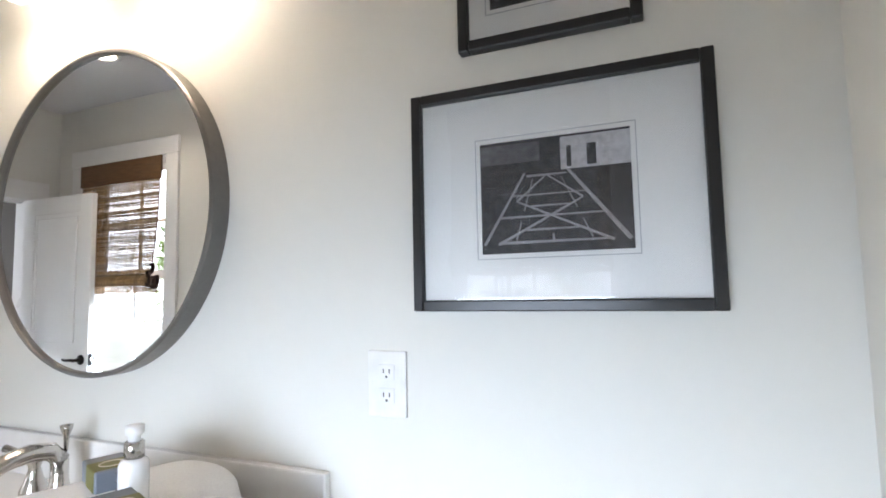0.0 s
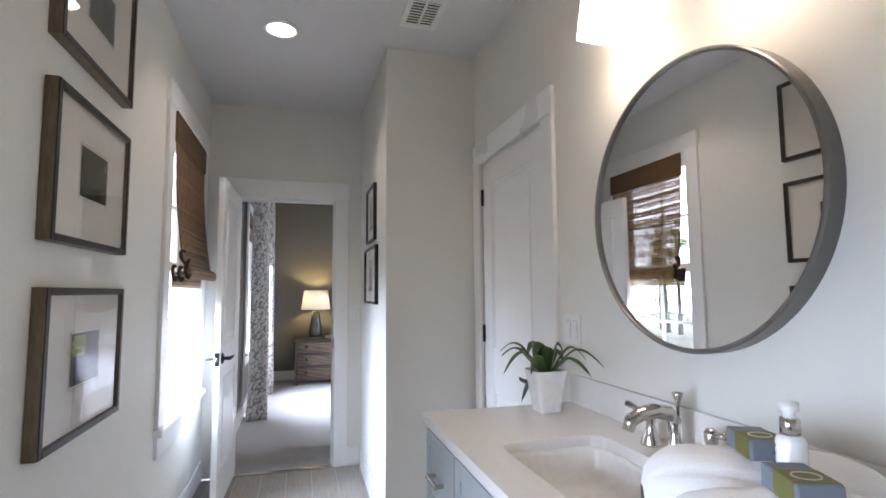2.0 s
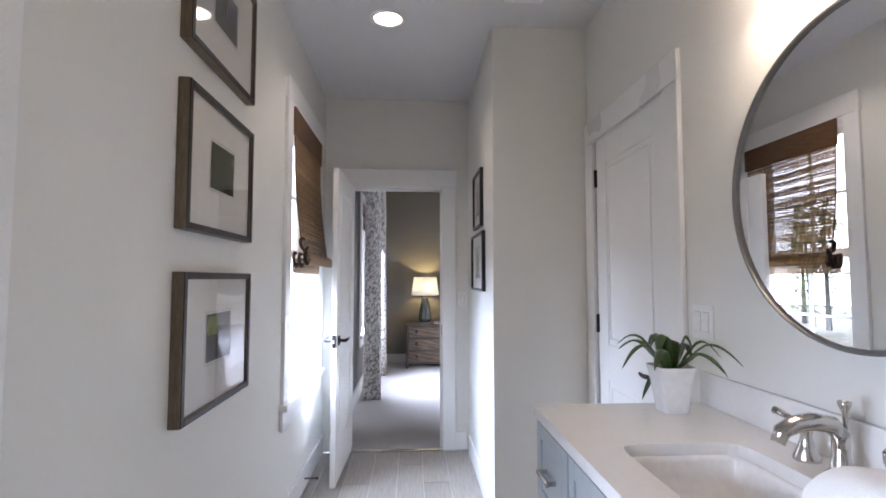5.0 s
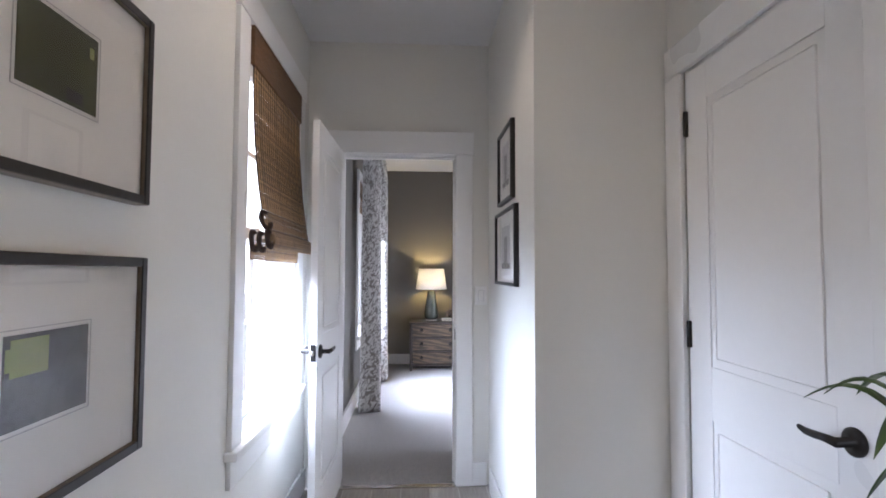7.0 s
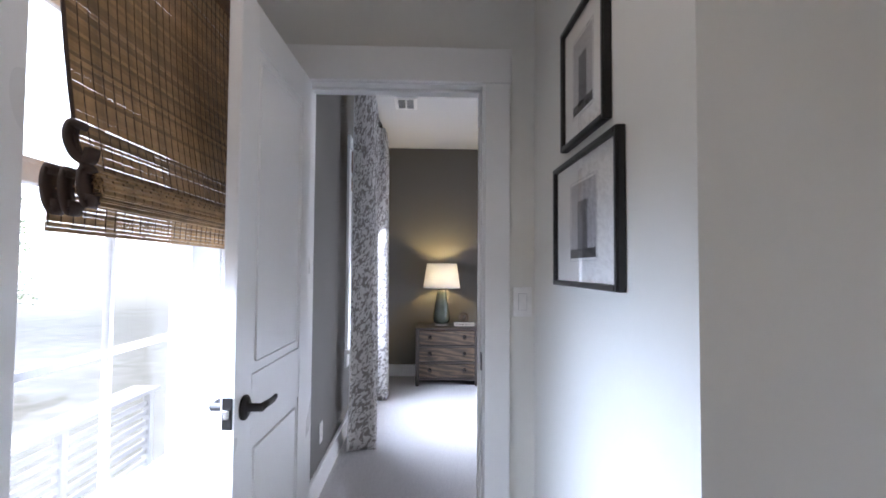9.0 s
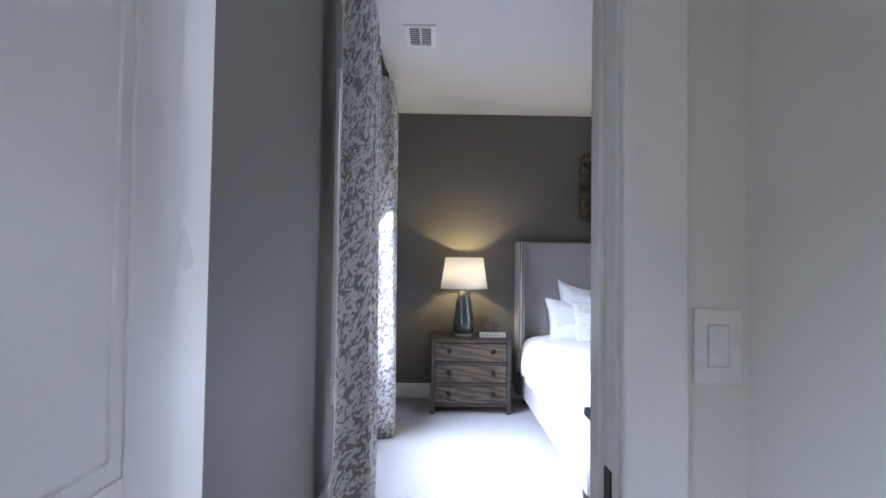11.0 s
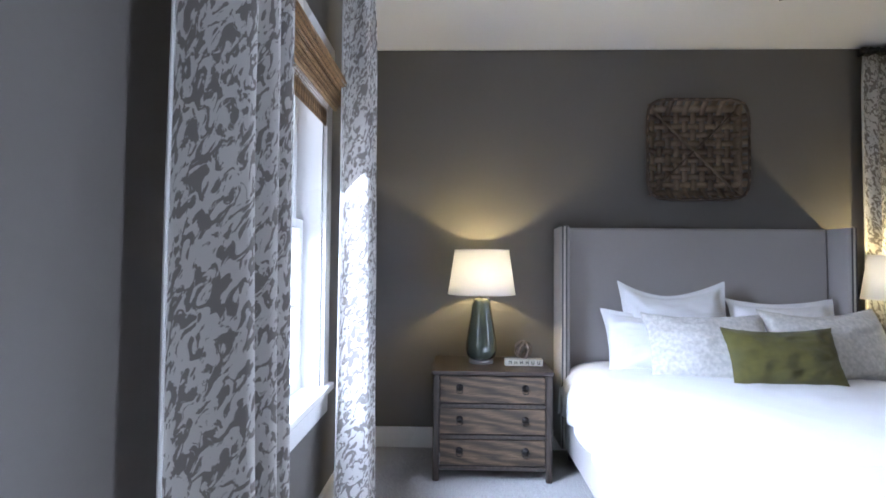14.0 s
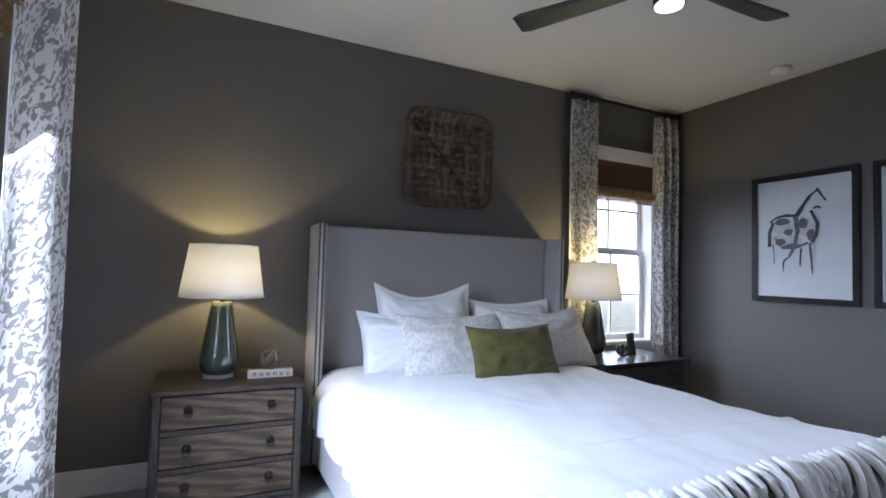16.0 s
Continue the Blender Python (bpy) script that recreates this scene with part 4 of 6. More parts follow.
def throw():
    """A fringed throw across the foot of the bed, its tassels falling over the edge."""
    t = thing("throw_blanket", (-5.75, 1.80, 0.5), "white tasselled throw with khaki stripe over the bed's foot", "throw")

    def place(u, v):
        p = bed_top(0.704 + 0.167 * u, 0.205 + 0.685 * v)
        w = wobble((u * 5, v * 9, 0), 1, 9)
        pleat = 0.010 * min(u, 1) * abs(math.sin(21 * v + 2 * wobble((v * 6, 0, 0), 1, 3)))
        return p + Vector((0.012 * w + 0.016 * max(0, u - 0.8), 0.0, 0.012 + 0.006 * abs(w) + pleat))
    # the last, grey strip paints the shade seen between the tassels
    for name, a, b, mat, label in (("blanket", 0.0, 0.97, M_LINEN, ""), ("woven_band", 0.975, 1.22, M_KHAKI, "khaki woven band"), ("hem", 1.225, 1.72, M_TASSELSHADE, "grey cloth strip that gives the shade behind the tassels")):
        c = part(name, grid(30, 140, lambda u, v, a=a, b=b: place(a + (b - a) * u, v)), mat, t, label, smooth=True)
        md = c.modifiers.new("thick", "SOLIDIFY")
        md.thickness = 0.004
    bm = bmesh.new()
    rnd = random.Random(4)
    count = 40
    for k in range(count):
        v = min(max((k + rnd.uniform(-0.3, 0.3)) / (count - 1), 0), 1)
        end = rnd.uniform(1.5, 1.75)
        sway = 0.05 * math.sin(k * 0.9) + rnd.uniform(-0.03, 0.03)
        wide = rnd.uniform(0.011, 0.020)
        q = [place(0.86 + (end - 0.86) * f, v) + Vector((0.004 + 0.016 * min(1, 4 * f), sway * f, 0.008)) for f in (0, 0.12, 0.25, 0.4, 0.6, 0.8, 1)]
        tube(q, [wide * 0.4, wide * 0.9, wide, wide * 0.9, wide * 0.8, wide * 0.7, wide * 0.25], 7, bm)
    tagged(part("fringe", bm, M_YARN, t, "long white yarn tassels"), kind="stuff")
    return t


throw()


# ---- nightstands and lamps ----
def nightstand(y0, y1, x0, x1, high, label, frame_mat, front_mat, top_mat):
    t = thing("nightstand", ((x0 + x1) / 2, (y0 + y1) / 2, 0), label, "nightstand", "nightstands")
    leg = 0.038
    for x in (x0, x1 - leg):
        for y in (y0, y1 - leg):
            part("leg", box((x, y, 0), (x + leg, y + leg, high - 0.022), 0.008), frame_mat, t)
    part("tabletop", box((x0 - 0.008, y0 - 0.008, high - 0.022), (x1 + 0.012, y1 + 0.008, high), 0.005), top_mat, t, "dark stained top")
    part("side_panel", box((x0 + 0.03, y0 + 0.008, 0.085), (x1 - 0.03, y0 + 0.022, high - 0.022)), frame_mat, t)
    part("side_panel", box((x0 + 0.03, y1 - 0.022, 0.085), (x1 - 0.03, y1 - 0.008, high - 0.022)), frame_mat, t)
    part("back_panel", box((x0 + 0.01, y0 + leg, 0.085), (x0 + 0.022, y1 - leg, high - 0.022)), frame_mat, t)
    zs = [0.065, 0.243, 0.421, high - 0.028]
    for z in zs[:3]:
        part("rail", box((x1 - 0.034, y0 + leg, z), (x1 - 0.006, y1 - leg, z + 0.024), 0.004), frame_mat, t)
    for z0, z1 in zip(zs, zs[1:]):
        d = part("drawer", box((x1 - 0.36, y0 + leg + 0.003, z0 + 0.028), (x1 - 0.012, y1 - leg - 0.003, z1 - 0.004), 0.003), front_mat, t, "greywashed oak drawer front")
        zc = (z0 + z1) / 2 + 0.022
        for y in (y0 + 0.155, y1 - 0.155):
            p = part("pull", turned([(0, 0), (0.021, 0), (0.021, 0.004), (0.014, 0.010), (0.006, 0.014), (0.006, 0.022), (0, 0.022)], (x1 - 0.0125, y, zc), 18, "X"), M_BRONZE, d, "dark ring pull", True)
            c = [(x1 + 0.002, y + 0.018 * math.sin(a), zc - 0.012 + 0.020 * math.cos(a)) for a in [2 * math.pi * k / 16 for k in range(17)]]
            part("ring", tube(c, 0.003, 6), M_BRONZE, d, smooth=True)
    return t


nightstand(0.095, 0.785, -7.80, -7.335, 0.635, "greywashed oak three-drawer nightstand with dark ring pulls", M_NIGHT_FRAME, M_NIGHT, M_NIGHT_TOP)
nightstand(2.80, 3.62, -7.72, -7.26, 0.625, "dark espresso three-drawer nightstand beside the bed", M_ESPRESSO, M_ESPRESSO, M_BLACK)


def table_lamp(at, label):
    t = thing("table_lamp", at, label, "lamp", "bedside lamps")
    x, y, z = at
    part("foot", turned([(0, 0), (0.076, 0), (0.076, 0.018), (0.072, 0.022), (0, 0.022)], at, 36), M_CERAMIC_FOOT, t, "pale grey foot", True)
    prof = [(0, 0.022), (0.070, 0.022), (0.090, 0.045), (0.099, 0.080), (0.095, 0.13), (0.083, 0.21), (0.070, 0.29), (0.057, 0.37), (0.051, 0.400), (0.044, 0.406), (0, 0.406)]
    part("base", turned(prof, at, 44), M_CERAMIC, t, "glossy sage grey ceramic base", True)
    part("neck", turned([(0, 0.402), (0.012, 0.402), (0.012, 0.47), (0.02, 0.475), (0.02, 0.50), (0, 0.50)], at, 16), M_BRASS, t, smooth=True)
    z0, z1, r0, r1 = 0.43, 0.705, 0.212, 0.172
    bm = bmesh.new()
    n = 56
    loops = []
    for r, h in ((r0, z0), (r1, z1), (r1 - 0.003, z1), (r0 - 0.003, z0)):
        loops.append([bm.verts.new((x + r * math.cos(2 * math.pi * k / n), y + r * math.sin(2 * math.pi * k / n), z + h)) for k in range(n)])
    for a, b in zip(loops, loops[1:] + loops[:1]):
        for k in range(n):
            bm.faces.new((a[k], a[(k + 1) % n], b[(k + 1) % n], b[k]))
    shade = part("shade", bm, M_SHADE, t, "lit off-white linen drum shade", True)
    for r, h in ((r0, z0), (r1, z1)):
        c = [(x + r * math.cos(a), y + r * math.sin(a), z + h) for a in [2 * math.pi * k / 48 for k in range(49)]]
        part("trim", tube(c, 0.0028, 5), M_SHADE, shade, smooth=True)
    for a in (0, 2.09, 4.19):
        part("spider", tube([(x, y, z + z1 - 0.03), (x + r1 * math.cos(a), y + r1 * math.sin(a), z + z1 - 0.01)], 0.002, 5), M_BRASS, shade)
    part("harp", tube([(x, y - 0.0, z + 0.50), (x, y + 0.055, z + 0.56), (x, y + 0.05, z + 0.65), (x, y, z + 0.70)], 0.002, 5), M_BRASS, t)
    part("finial", turned([(0, 0.695), (0.008, 0.695), (0.013, 0.706), (0.009, 0.716), (0, 0.72)], at, 14), M_BRONZE, t, smooth=True)
    # hidden in the shade; its width is set to cut the downward light
    part("bulb", turned([(0, 0.49), (0.013, 0.49), (0.014, 0.51), (0.027, 0.545), (0.028, 0.553), (0, 0.555)], at, 20), M_PLASTIC, t, "unseen white bulb base, widened to block light downwards", True)
    return t


table_lamp((-7.60, 0.385, 0.635), "sage ceramic table lamp with a lit linen shade on the nightstand")
table_lamp((-7.60, 2.99, 0.625), "sage ceramic table lamp with a lit linen shade by the window")


def knot(at, size, material, label):
    """A carved chain-link knot: three interlocked square-ish rings."""
    t = thing("link_knot", at, label, "ornament", "bedside ornaments")
    x, y, z = at
    c = Vector((x, y, z + size))
    for k, (ax, ay) in enumerate((((0, 1, 0), (0, 0, 1)), ((0.8, 0.6, 0), (0, 0, 1)), ((-0.8, 0.6, 0), (0.2, 0.3, 0.9)))):
        a, b = Vector(ax).normalized(), Vector(ay).normalized()
        pts = [c + size * 0.82 * (math.cos(q) * a + math.sin(q) * b) for q in [2 * math.pi * s / 20 for s in range(21)]]
        part("link", tube(pts, size * 0.19, 8), material, t, smooth=True)
    return t


M_CARVED = oak("carved_wood", (0.20, 0.15, 0.11), (0.10, 0.075, 0.055), 14, 0.6, "Z")
sign = thing("letter_block", (-7.52, 0.64, 0.635), "small cream block with dark letter shapes on the nightstand", "ornament")
part("block", box((-7.545, 0.525, 0.635), (-7.50, 0.755, 0.675), 0.002), M_CREAM, sign)
for k in range(6):
    y = 0.548 + k * 0.0345
    bm = box((-7.4995, y, 0.645), (-7.4975, y + 0.004, 0.665))
    box((-7.4995, y + 0.013, 0.645), (-7.4975, y + 0.017, 0.665), bm=bm)
    z = (0.661, 0.653, 0.655, 0.657, 0.645, 0.645)[k]
    box((-7.4995, y + 0.004, z), (-7.4975, y + 0.013, z + 0.004), bm=bm)
    part("letter_shape", bm, M_DARK, sign)
knot((-7.53, 0.64, 0.675), 0.056, M_CARVED, "carved wooden link knot on the letter block")
knot((-7.47, 3.17, 0.625), 0.05, M_ESPRESSO, "dark wooden link knot on the bedside table")
pf = thing("photo_frame", (-7.50, 3.31, 0.625), "small dark standing photo frame on the bedside table", "photo frame")
part("frame", box((-7.515, 3.25, 0.626), (-7.497, 3.37, 0.80), 0.004, m=pose(-7.50, 3.31, 0.63, 0, -9, 24) @ pose(7.50, -3.31, -0.63)), M_BLACK, pf)
part("strut", box((-7.56, 3.30, 0.626), (-7.555, 3.33, 0.74), 0.001, m=pose(-7.55, 3.31, 0.63, 0, 14, 24) @ pose(7.55, -3.31, -0.63)), M_BLACK, pf)


# ---- woven basket on the bedroom wall ----
def wall_basket():
    t = thing("wall_basket", (-7.865, 1.835, 2.03), "square flat tobacco basket of woven splits hung on the wall", "basket")
    cy, cz, h = 1.828, 2.03, 0.332

    def dish(a, b):
        e = max(abs(a), abs(b))
        return 0.012 + 0.075 * max(0, (e - 0.78) / 0.22) ** 1.3
    n = 11
    for way in (0, 1):
        for k in range(n):
            c = -0.86 + 1.72 * k / (n - 1)
            reach = 0.99 if abs(c) < 0.75 else 0.93

            def strip(u, v, way=way, k=k, c=c, reach=reach):
                s = (2 * u - 1) * reach
                w = c + (v - 0.5) * 0.115
                wv = 0.0035 * math.cos(math.pi * (s + 0.86) / 1.72 * (n - 1)) * (1 if (k + way) % 2 else -1) * (1 if abs(s) < 0.9 else 0)
                a, b = (s, w) if way == 0 else (w, s)
                return Vector((-7.868 + dish(a, b) + wv + 0.004, cy + a * h, cz + b * h))
            ob = part("split", grid(44, 1, strip), M_BASKET, t)
            md = ob.modifiers.new("thick", "SOLIDIFY")
            md.thickness = 0.002
    for s in (1, -1):
        d = [Vector((-7.868 + dish(q, q) + 0.010, cy + q * h, cz + s * q * h)) for q in [-0.93 + 1.86 * k / 24 for k in range(25)]]
        part("brace", tube(d, 0.017, 6, flat=0.3), M_BASKET, t)
    pts = []
    for k in range(65):
        a = 2 * math.pi * k / 64
        ca, sa = math.cos(a), math.sin(a)
        r = 1 / (abs(ca) ** 7 + abs(sa) ** 7) ** (1 / 7)
        pts.append(Vector((-7.868 + 0.086, cy + r * ca * h * 1.01, cz + r * sa * h * 1.01)))
    part("rim", tube(pts, 0.010, 8), M_RIM, t, "dark bent rim", True)
    for k in range(0, 64, 2):
        p, q = pts[k], pts[k + 1]
        part("lashing", tube([p + Vector((0.012, 0, 0)), (p + q) / 2 + Vector((0.011, 0, 0)), q + Vector((-0.012, 0, 0))], 0.004, 5), M_BASKET, t)


wall_basket()


# ---- pictures ----
def picture(name, axis, face, inward, u0, u1, z0, z1, label, rim=0.02, deep=0.03, frame_mat=None, face_mat=None, art=None, inner=None, glass=True, group=""):
    """A glazed frame with a mat and a print; art(parent, at) lays the print inside the inner rectangle."""
    t = thing(name, ((u0 + u1) / 2, face, z0) if axis == "x" else (face, (u0 + u1) / 2, z0), label, "picture", group)

    def bx(nm, p, q, d0, d1, a, b, mat, bev=0.0, par=None):
        y0, y1 = sorted((face + inward * d0, face + inward * d1))
        lo, hi = ((min(p, q), y0, a), (max(p, q), y1, b)) if axis == "x" else ((y0, min(p, q), a), (y1, max(p, q), b))
        return part(nm, box(lo, hi, bev), mat, par or t)
    fm, ff = frame_mat or M_BLACK, face_mat or frame_mat or M_BLACK
    for p, q, a, b in ((u0, u0 + rim, z0, z1), (u1 - rim, u1, z0, z1), (u0 + rim, u1 - rim, z0, z0 + rim), (u0 + rim, u1 - rim, z1 - rim, z1)):
        fr = bx("frame", p, q, 0.001, deep - 0.004, a, b, fm, 0.002)
        bx("frame_face", p + 0.001, q - 0.001, deep - 0.004, deep, a + 0.001, b - 0.001, ff, 0.0015, fr)
    bx("mat_board", u0 + rim, u1 - rim, 0.004, deep - 0.013, z0 + rim, z1 - rim, M_MAT)
    if inner:
        i0, i1, j0, j1 = inner
        d, e = deep - 0.013, 0.009
        for p, q, a, b in ((i0 - e, i1 + e, j1 + e - 0.0015, j1 + e), (i0 - e, i1 + e, j0 - e, j0 - e + 0.0015), (i0 - e, i0 - e + 0.0015, j0 - e, j1 + e), (i1 + e - 0.0015, i1 + e, j0 - e, j1 + e)):
            bx("mat_bevel", p, q, d, d + 0.0008, a, b, M_INKPALE)
        art(t, lambda nm, p, q, a, b, k, mat: bx(nm, i0 + (i1 - i0) * p, i0 + (i1 - i0) * q, d, d + 0.001 + 0.0006 * k, j0 + (j1 - j0) * a, j0 + (j1 - j0) * b, mat))
    if glass:
        part("glass", sheet(axis, face + inward * (deep - 0.008), inward, u0 + rim, u1 - rim, z0 + rim, z1 - rim), M_PICTURE_GLASS, t).visible_shadow = False
    return t


def garden_print(t, lay):
    """A formal garden in perspective: dark beds, pale gravel bands, a pale wall beyond."""
    lay("print", 0, 1, 0, 1, 0, M_INK)
    lay("print_shape", 0.0, 0.42, 0.80, 0.97, 1, M_INKGREY)
    lay("print_shape", 0.56, 1.0, 0.70, 0.98, 1, M_INKPALE)
    for p, q in ((0.60, 0.63), (0.73, 0.79)):
        lay("print_shape", p, q, 0.72, 0.90, 2, M_INK)


def bands(t, u0, u1, z0, z1, y, rows):
    """Pale gravel bands of the garden print, in perspective."""
    def at(u, v):
        uu = 0.5 + (u - 0.5) * (0.30 + 0.70 * (1 - v)) - 0.04 * v
        return Vector((u0 + (u1 - u0) * uu, y, z0 + (z1 - z0) * (0.08 + 0.62 * v)))
    for a, b, w in rows:
        p, q = at(*a), at(*b)
        d = (q - p).normalized()
        n = Vector((-d.z, 0, d.x)) * w * 0.6
        bm = bmesh.new()
        lo = [bm.verts.new(c) for c in (p - n, q - n * 0.6, q + n * 0.6, p + n)]
        hi = [bm.verts.new(v.co - Vector((0, 0.0008, 0))) for v in lo]
        bm.faces.new(lo)
        bm.faces.new(hi)
        for k in range(4):
            bm.faces.new((lo[k], lo[(k + 1) % 4], hi[(k + 1) % 4], hi[k]))
        bmesh.ops.recalc_face_normals(bm, faces=bm.faces)
        part("print_band", bm, M_INKBAND, t)


art = picture("framed_photograph", "x", 1.165, -1, -0.096, 0.392, 1.305, 1.690, "black-framed garden photograph in a wide white mat", 0.019, 0.024, M_BLACK, None, garden_print, (0.030, 0.272, 1.400, 1.589), group="vanity wall photographs")
bands(art, 0.030, 0.272, 1.400, 1.589, 1.1525, [((0.02, 0), (0.02, 1), 0.004), ((0.98, 0), (0.98, 1), 0.006), ((0.12, 0.02), (0.88, 0.02), 0.004), ((0.12, 0), (0.5, 0.38), 0.004), ((0.88, 0), (0.5, 0.38), 0.004),
                                               ((0.5, 0.38), (0.12, 0.6), 0.003), ((0.5, 0.38), (0.88, 0.6), 0.003), ((0.12, 0.6), (0.5, 0.95), 0.0025), ((0.88, 0.6), (0.5, 0.95), 0.0025), ((0.5, 0), (0.5, 0.12), 0.004),
                                               ((0.3, 0.19), (0.7, 0.19), 0.003), ((0.3, 0.52), (0.7, 0.52), 0.0025), ((0.1, 0.95), (0.9, 0.95), 0.003), ((0.02, 0.38), (0.98, 0.38), 0.003),
                                               ((0.24, 0.05), (0.24, 0.32), 0.0018), ((0.76, 0.05), (0.76, 0.32), 0.0018), ((0.24, 0.46), (0.24, 0.9), 0.0014), ((0.76, 0.46), (0.76, 0.9), 0.0014), ((0.02, 0.68), (0.98, 0.68), 0.002)])


def dark_print(t, lay):
    lay("print", 0, 1, 0, 1, 0, M_INK)
    for k in range(9):
        lay("print_shape", 0.05 + 0.1 * k, 0.09 + 0.1 * k, 0.05, 0.5 + 0.05 * (k % 3), 1, M_INKGREY)


picture("framed_photograph", "x", 1.165, -1, -0.003, 0.300, 1.755, 2.14, "black-framed photograph in a wide mat above another", 0.019, 0.024, M_BLACK, None, dark_print, (0.055, 0.245, 1.826, 2.07), group="vanity wall photographs")


def leaf_print(k):
    def lay_it(t, lay):
        lay("print", 0, 1, 0, 1, 0, M_INKGREY if k == 2 else M_PRINTGREEN)
        # lowest print: the window's pale reflection, painted as two pale shapes
        if k == 2:
            lay("print_shape", 0.52, 0.93, 0.55, 0.95, 1, M_PRINTPALE)
            lay("print_shape", 0.60, 0.98, 0.62, 0.86, 2, M_PRINTPALE)
        elif k == 1:
            lay("print_shape", 0.06, 0.12, 0.72, 0.86, 1, M_PRINTPALE)
            lay("print_shape", 0.2, 0.42, 0.05, 0.2, 1, M_INK)
        else:
            lay("print_shape", 0.1, 0.5, 0.3, 0.8, 1, M_INK)
    return lay_it


for k, (a, b) in enumerate(((2.017, 2.455), (1.458, 1.900), (0.895, 1.335))):
    zc = (a + b) / 2
    picture("framed_print", "x", -0.50, 1, -1.955, -1.372, a, b, ("bronze-framed botanical print in a wide cream mat", "bronze-framed dark leaf print in a wide cream mat", "bronze-framed leaf print with a painted pale window reflection in a wide cream mat")[k],
            0.022, 0.038, M_FRAMEWOOD, M_BRONZEFRAME, leaf_print(k), (-1.765, -1.562, zc - 0.068, zc + 0.085), group="window wall prints")


def vase_print(t, lay):
    lay("print", 0, 1, 0, 1, 0, M_INKPALE)
    lay("print_shape", 0.3, 0.7, 0.05, 0.75, 1, M_INKGREY)
    lay("print_shape", 0.0, 1.0, 0.0, 0.12, 2, M_INK)


picture("framed_photograph", "x", 0.625, -1, -3.375, -3.003, 1.648, 2.02, "thin black-framed photograph in a white mat on the hall wall", 0.016, 0.024, M_BLACK, None, vase_print, (-3.27, -3.11, 1.73, 1.94), group="hall photographs")
picture("framed_photograph", "x", 0.625, -1, -3.465, -2.925, 1.238, 1.612, "thin black-framed photograph in a white mat on the hall wall", 0.016, 0.024, M_BLACK, None, vase_print, (-3.30, -3.09, 1.32, 1.53), group="hall photographs")


def ink_animal(t, x, z, wide, high, y, flip):
    """A loose ink-wash standing animal shape: soft wash blots under tapering brush strokes, in parts of the sheet's size."""
    layer = [0]

    def lay(outline, mat):
        layer[0] += 1
        yy = y - 0.00025 * layer[0]
        bm = bmesh.new()
        bm.faces.new([bm.verts.new((x + flip * wide * (p - 0.5), yy, z + high * q)) for p, q in outline])
        got = bmesh.ops.extrude_face_region(bm, geom=bm.faces[:])["geom"]
        bmesh.ops.translate(bm, verts=[v for v in got if isinstance(v, bmesh.types.BMVert)], vec=(0, -0.0002, 0))
        bmesh.ops.triangulate(bm, faces=bm.faces[:])
        bmesh.ops.recalc_face_normals(bm, faces=bm.faces)
        part("ink_stroke", bm, mat, t)

    def blot(cu, cv, ru, rv, mat):
        ring = [2 * math.pi * q / 30 for q in range(30)]
        lay([(cu + ru * math.cos(a) * (1 + 0.25 * wobble((math.cos(a), math.sin(a), cu * 9), 1.9, 2)), cv + rv * math.sin(a) * (1 + 0.25 * wobble((math.cos(a), math.sin(a), cv * 9), 1.9, 5))) for a in ring], mat)

    def stroke(points, w0, w1, mat):
        pts = []
        for (a, b), (c, d) in zip(points, points[1:]):
            pts += [(a + (c - a) * f / 5, b + (d - b) * f / 5) for f in range(5)]
        pts.append(points[-1])
        left, right = [], []
        for i, (a, b) in enumerate(pts):
            p, q = pts[max(i - 1, 0)], pts[min(i + 1, len(pts) - 1)]
            dx, dy = q[0] - p[0], (q[1] - p[1]) * high / wide
            ln = math.hypot(dx, dy) or 1
            f = i / (len(pts) - 1)
            w = (w0 + (w1 - w0) * f) * (1 + 0.35 * wobble((a * 22, b * 22, 0), 1, 3))
            left.append((a - dy / ln * w, b + dx / ln * w * wide / high))
            right.append((a + dy / ln * w, b - dx / ln * w * wide / high))
        lay(left + right[::-1], mat)
    for b in ((0.31, 0.60, 0.13, 0.065), (0.55, 0.58, 0.10, 0.075), (0.40, 0.48, 0.10, 0.05), (0.25, 0.50, 0.07, 0.04)):
        blot(*b, M_INKPALE)
    for b in ((0.29, 0.645, 0.09, 0.03), (0.36, 0.55, 0.05, 0.03), (0.52, 0.62, 0.05, 0.045), (0.27, 0.47, 0.06, 0.03), (0.60, 0.52, 0.045, 0.05), (0.40, 0.43, 0.10, 0.025)):
        blot(*b, M_INKGREY)
    stroke([(0.67, 0.885), (0.60, 0.85), (0.53, 0.78), (0.45, 0.685)], 0.010, 0.026, M_INK)
    stroke([(0.45, 0.685), (0.32, 0.695), (0.22, 0.68), (0.15, 0.64)], 0.018, 0.010, M_INK)
    stroke([(0.19, 0.64), (0.145, 0.55), (0.145, 0.43)], 0.016, 0.022, M_INK)
    stroke([(0.66, 0.90), (0.71, 0.84), (0.755, 0.79)], 0.016, 0.008, M_INK)
    stroke([(0.62, 0.735), (0.66, 0.75), (0.70, 0.735)], 0.010, 0.014, M_INK)
    stroke([(0.60, 0.72), (0.67, 0.61), (0.66, 0.53), (0.61, 0.45)], 0.018, 0.014, M_INK)
    stroke([(0.44, 0.68), (0.46, 0.56), (0.43, 0.43), (0.36, 0.33)], 0.030, 0.014, M_INKGREY)
    stroke([(0.21, 0.51), (0.30, 0.415), (0.42, 0.41), (0.57, 0.455)], 0.010, 0.014, M_INKGREY)
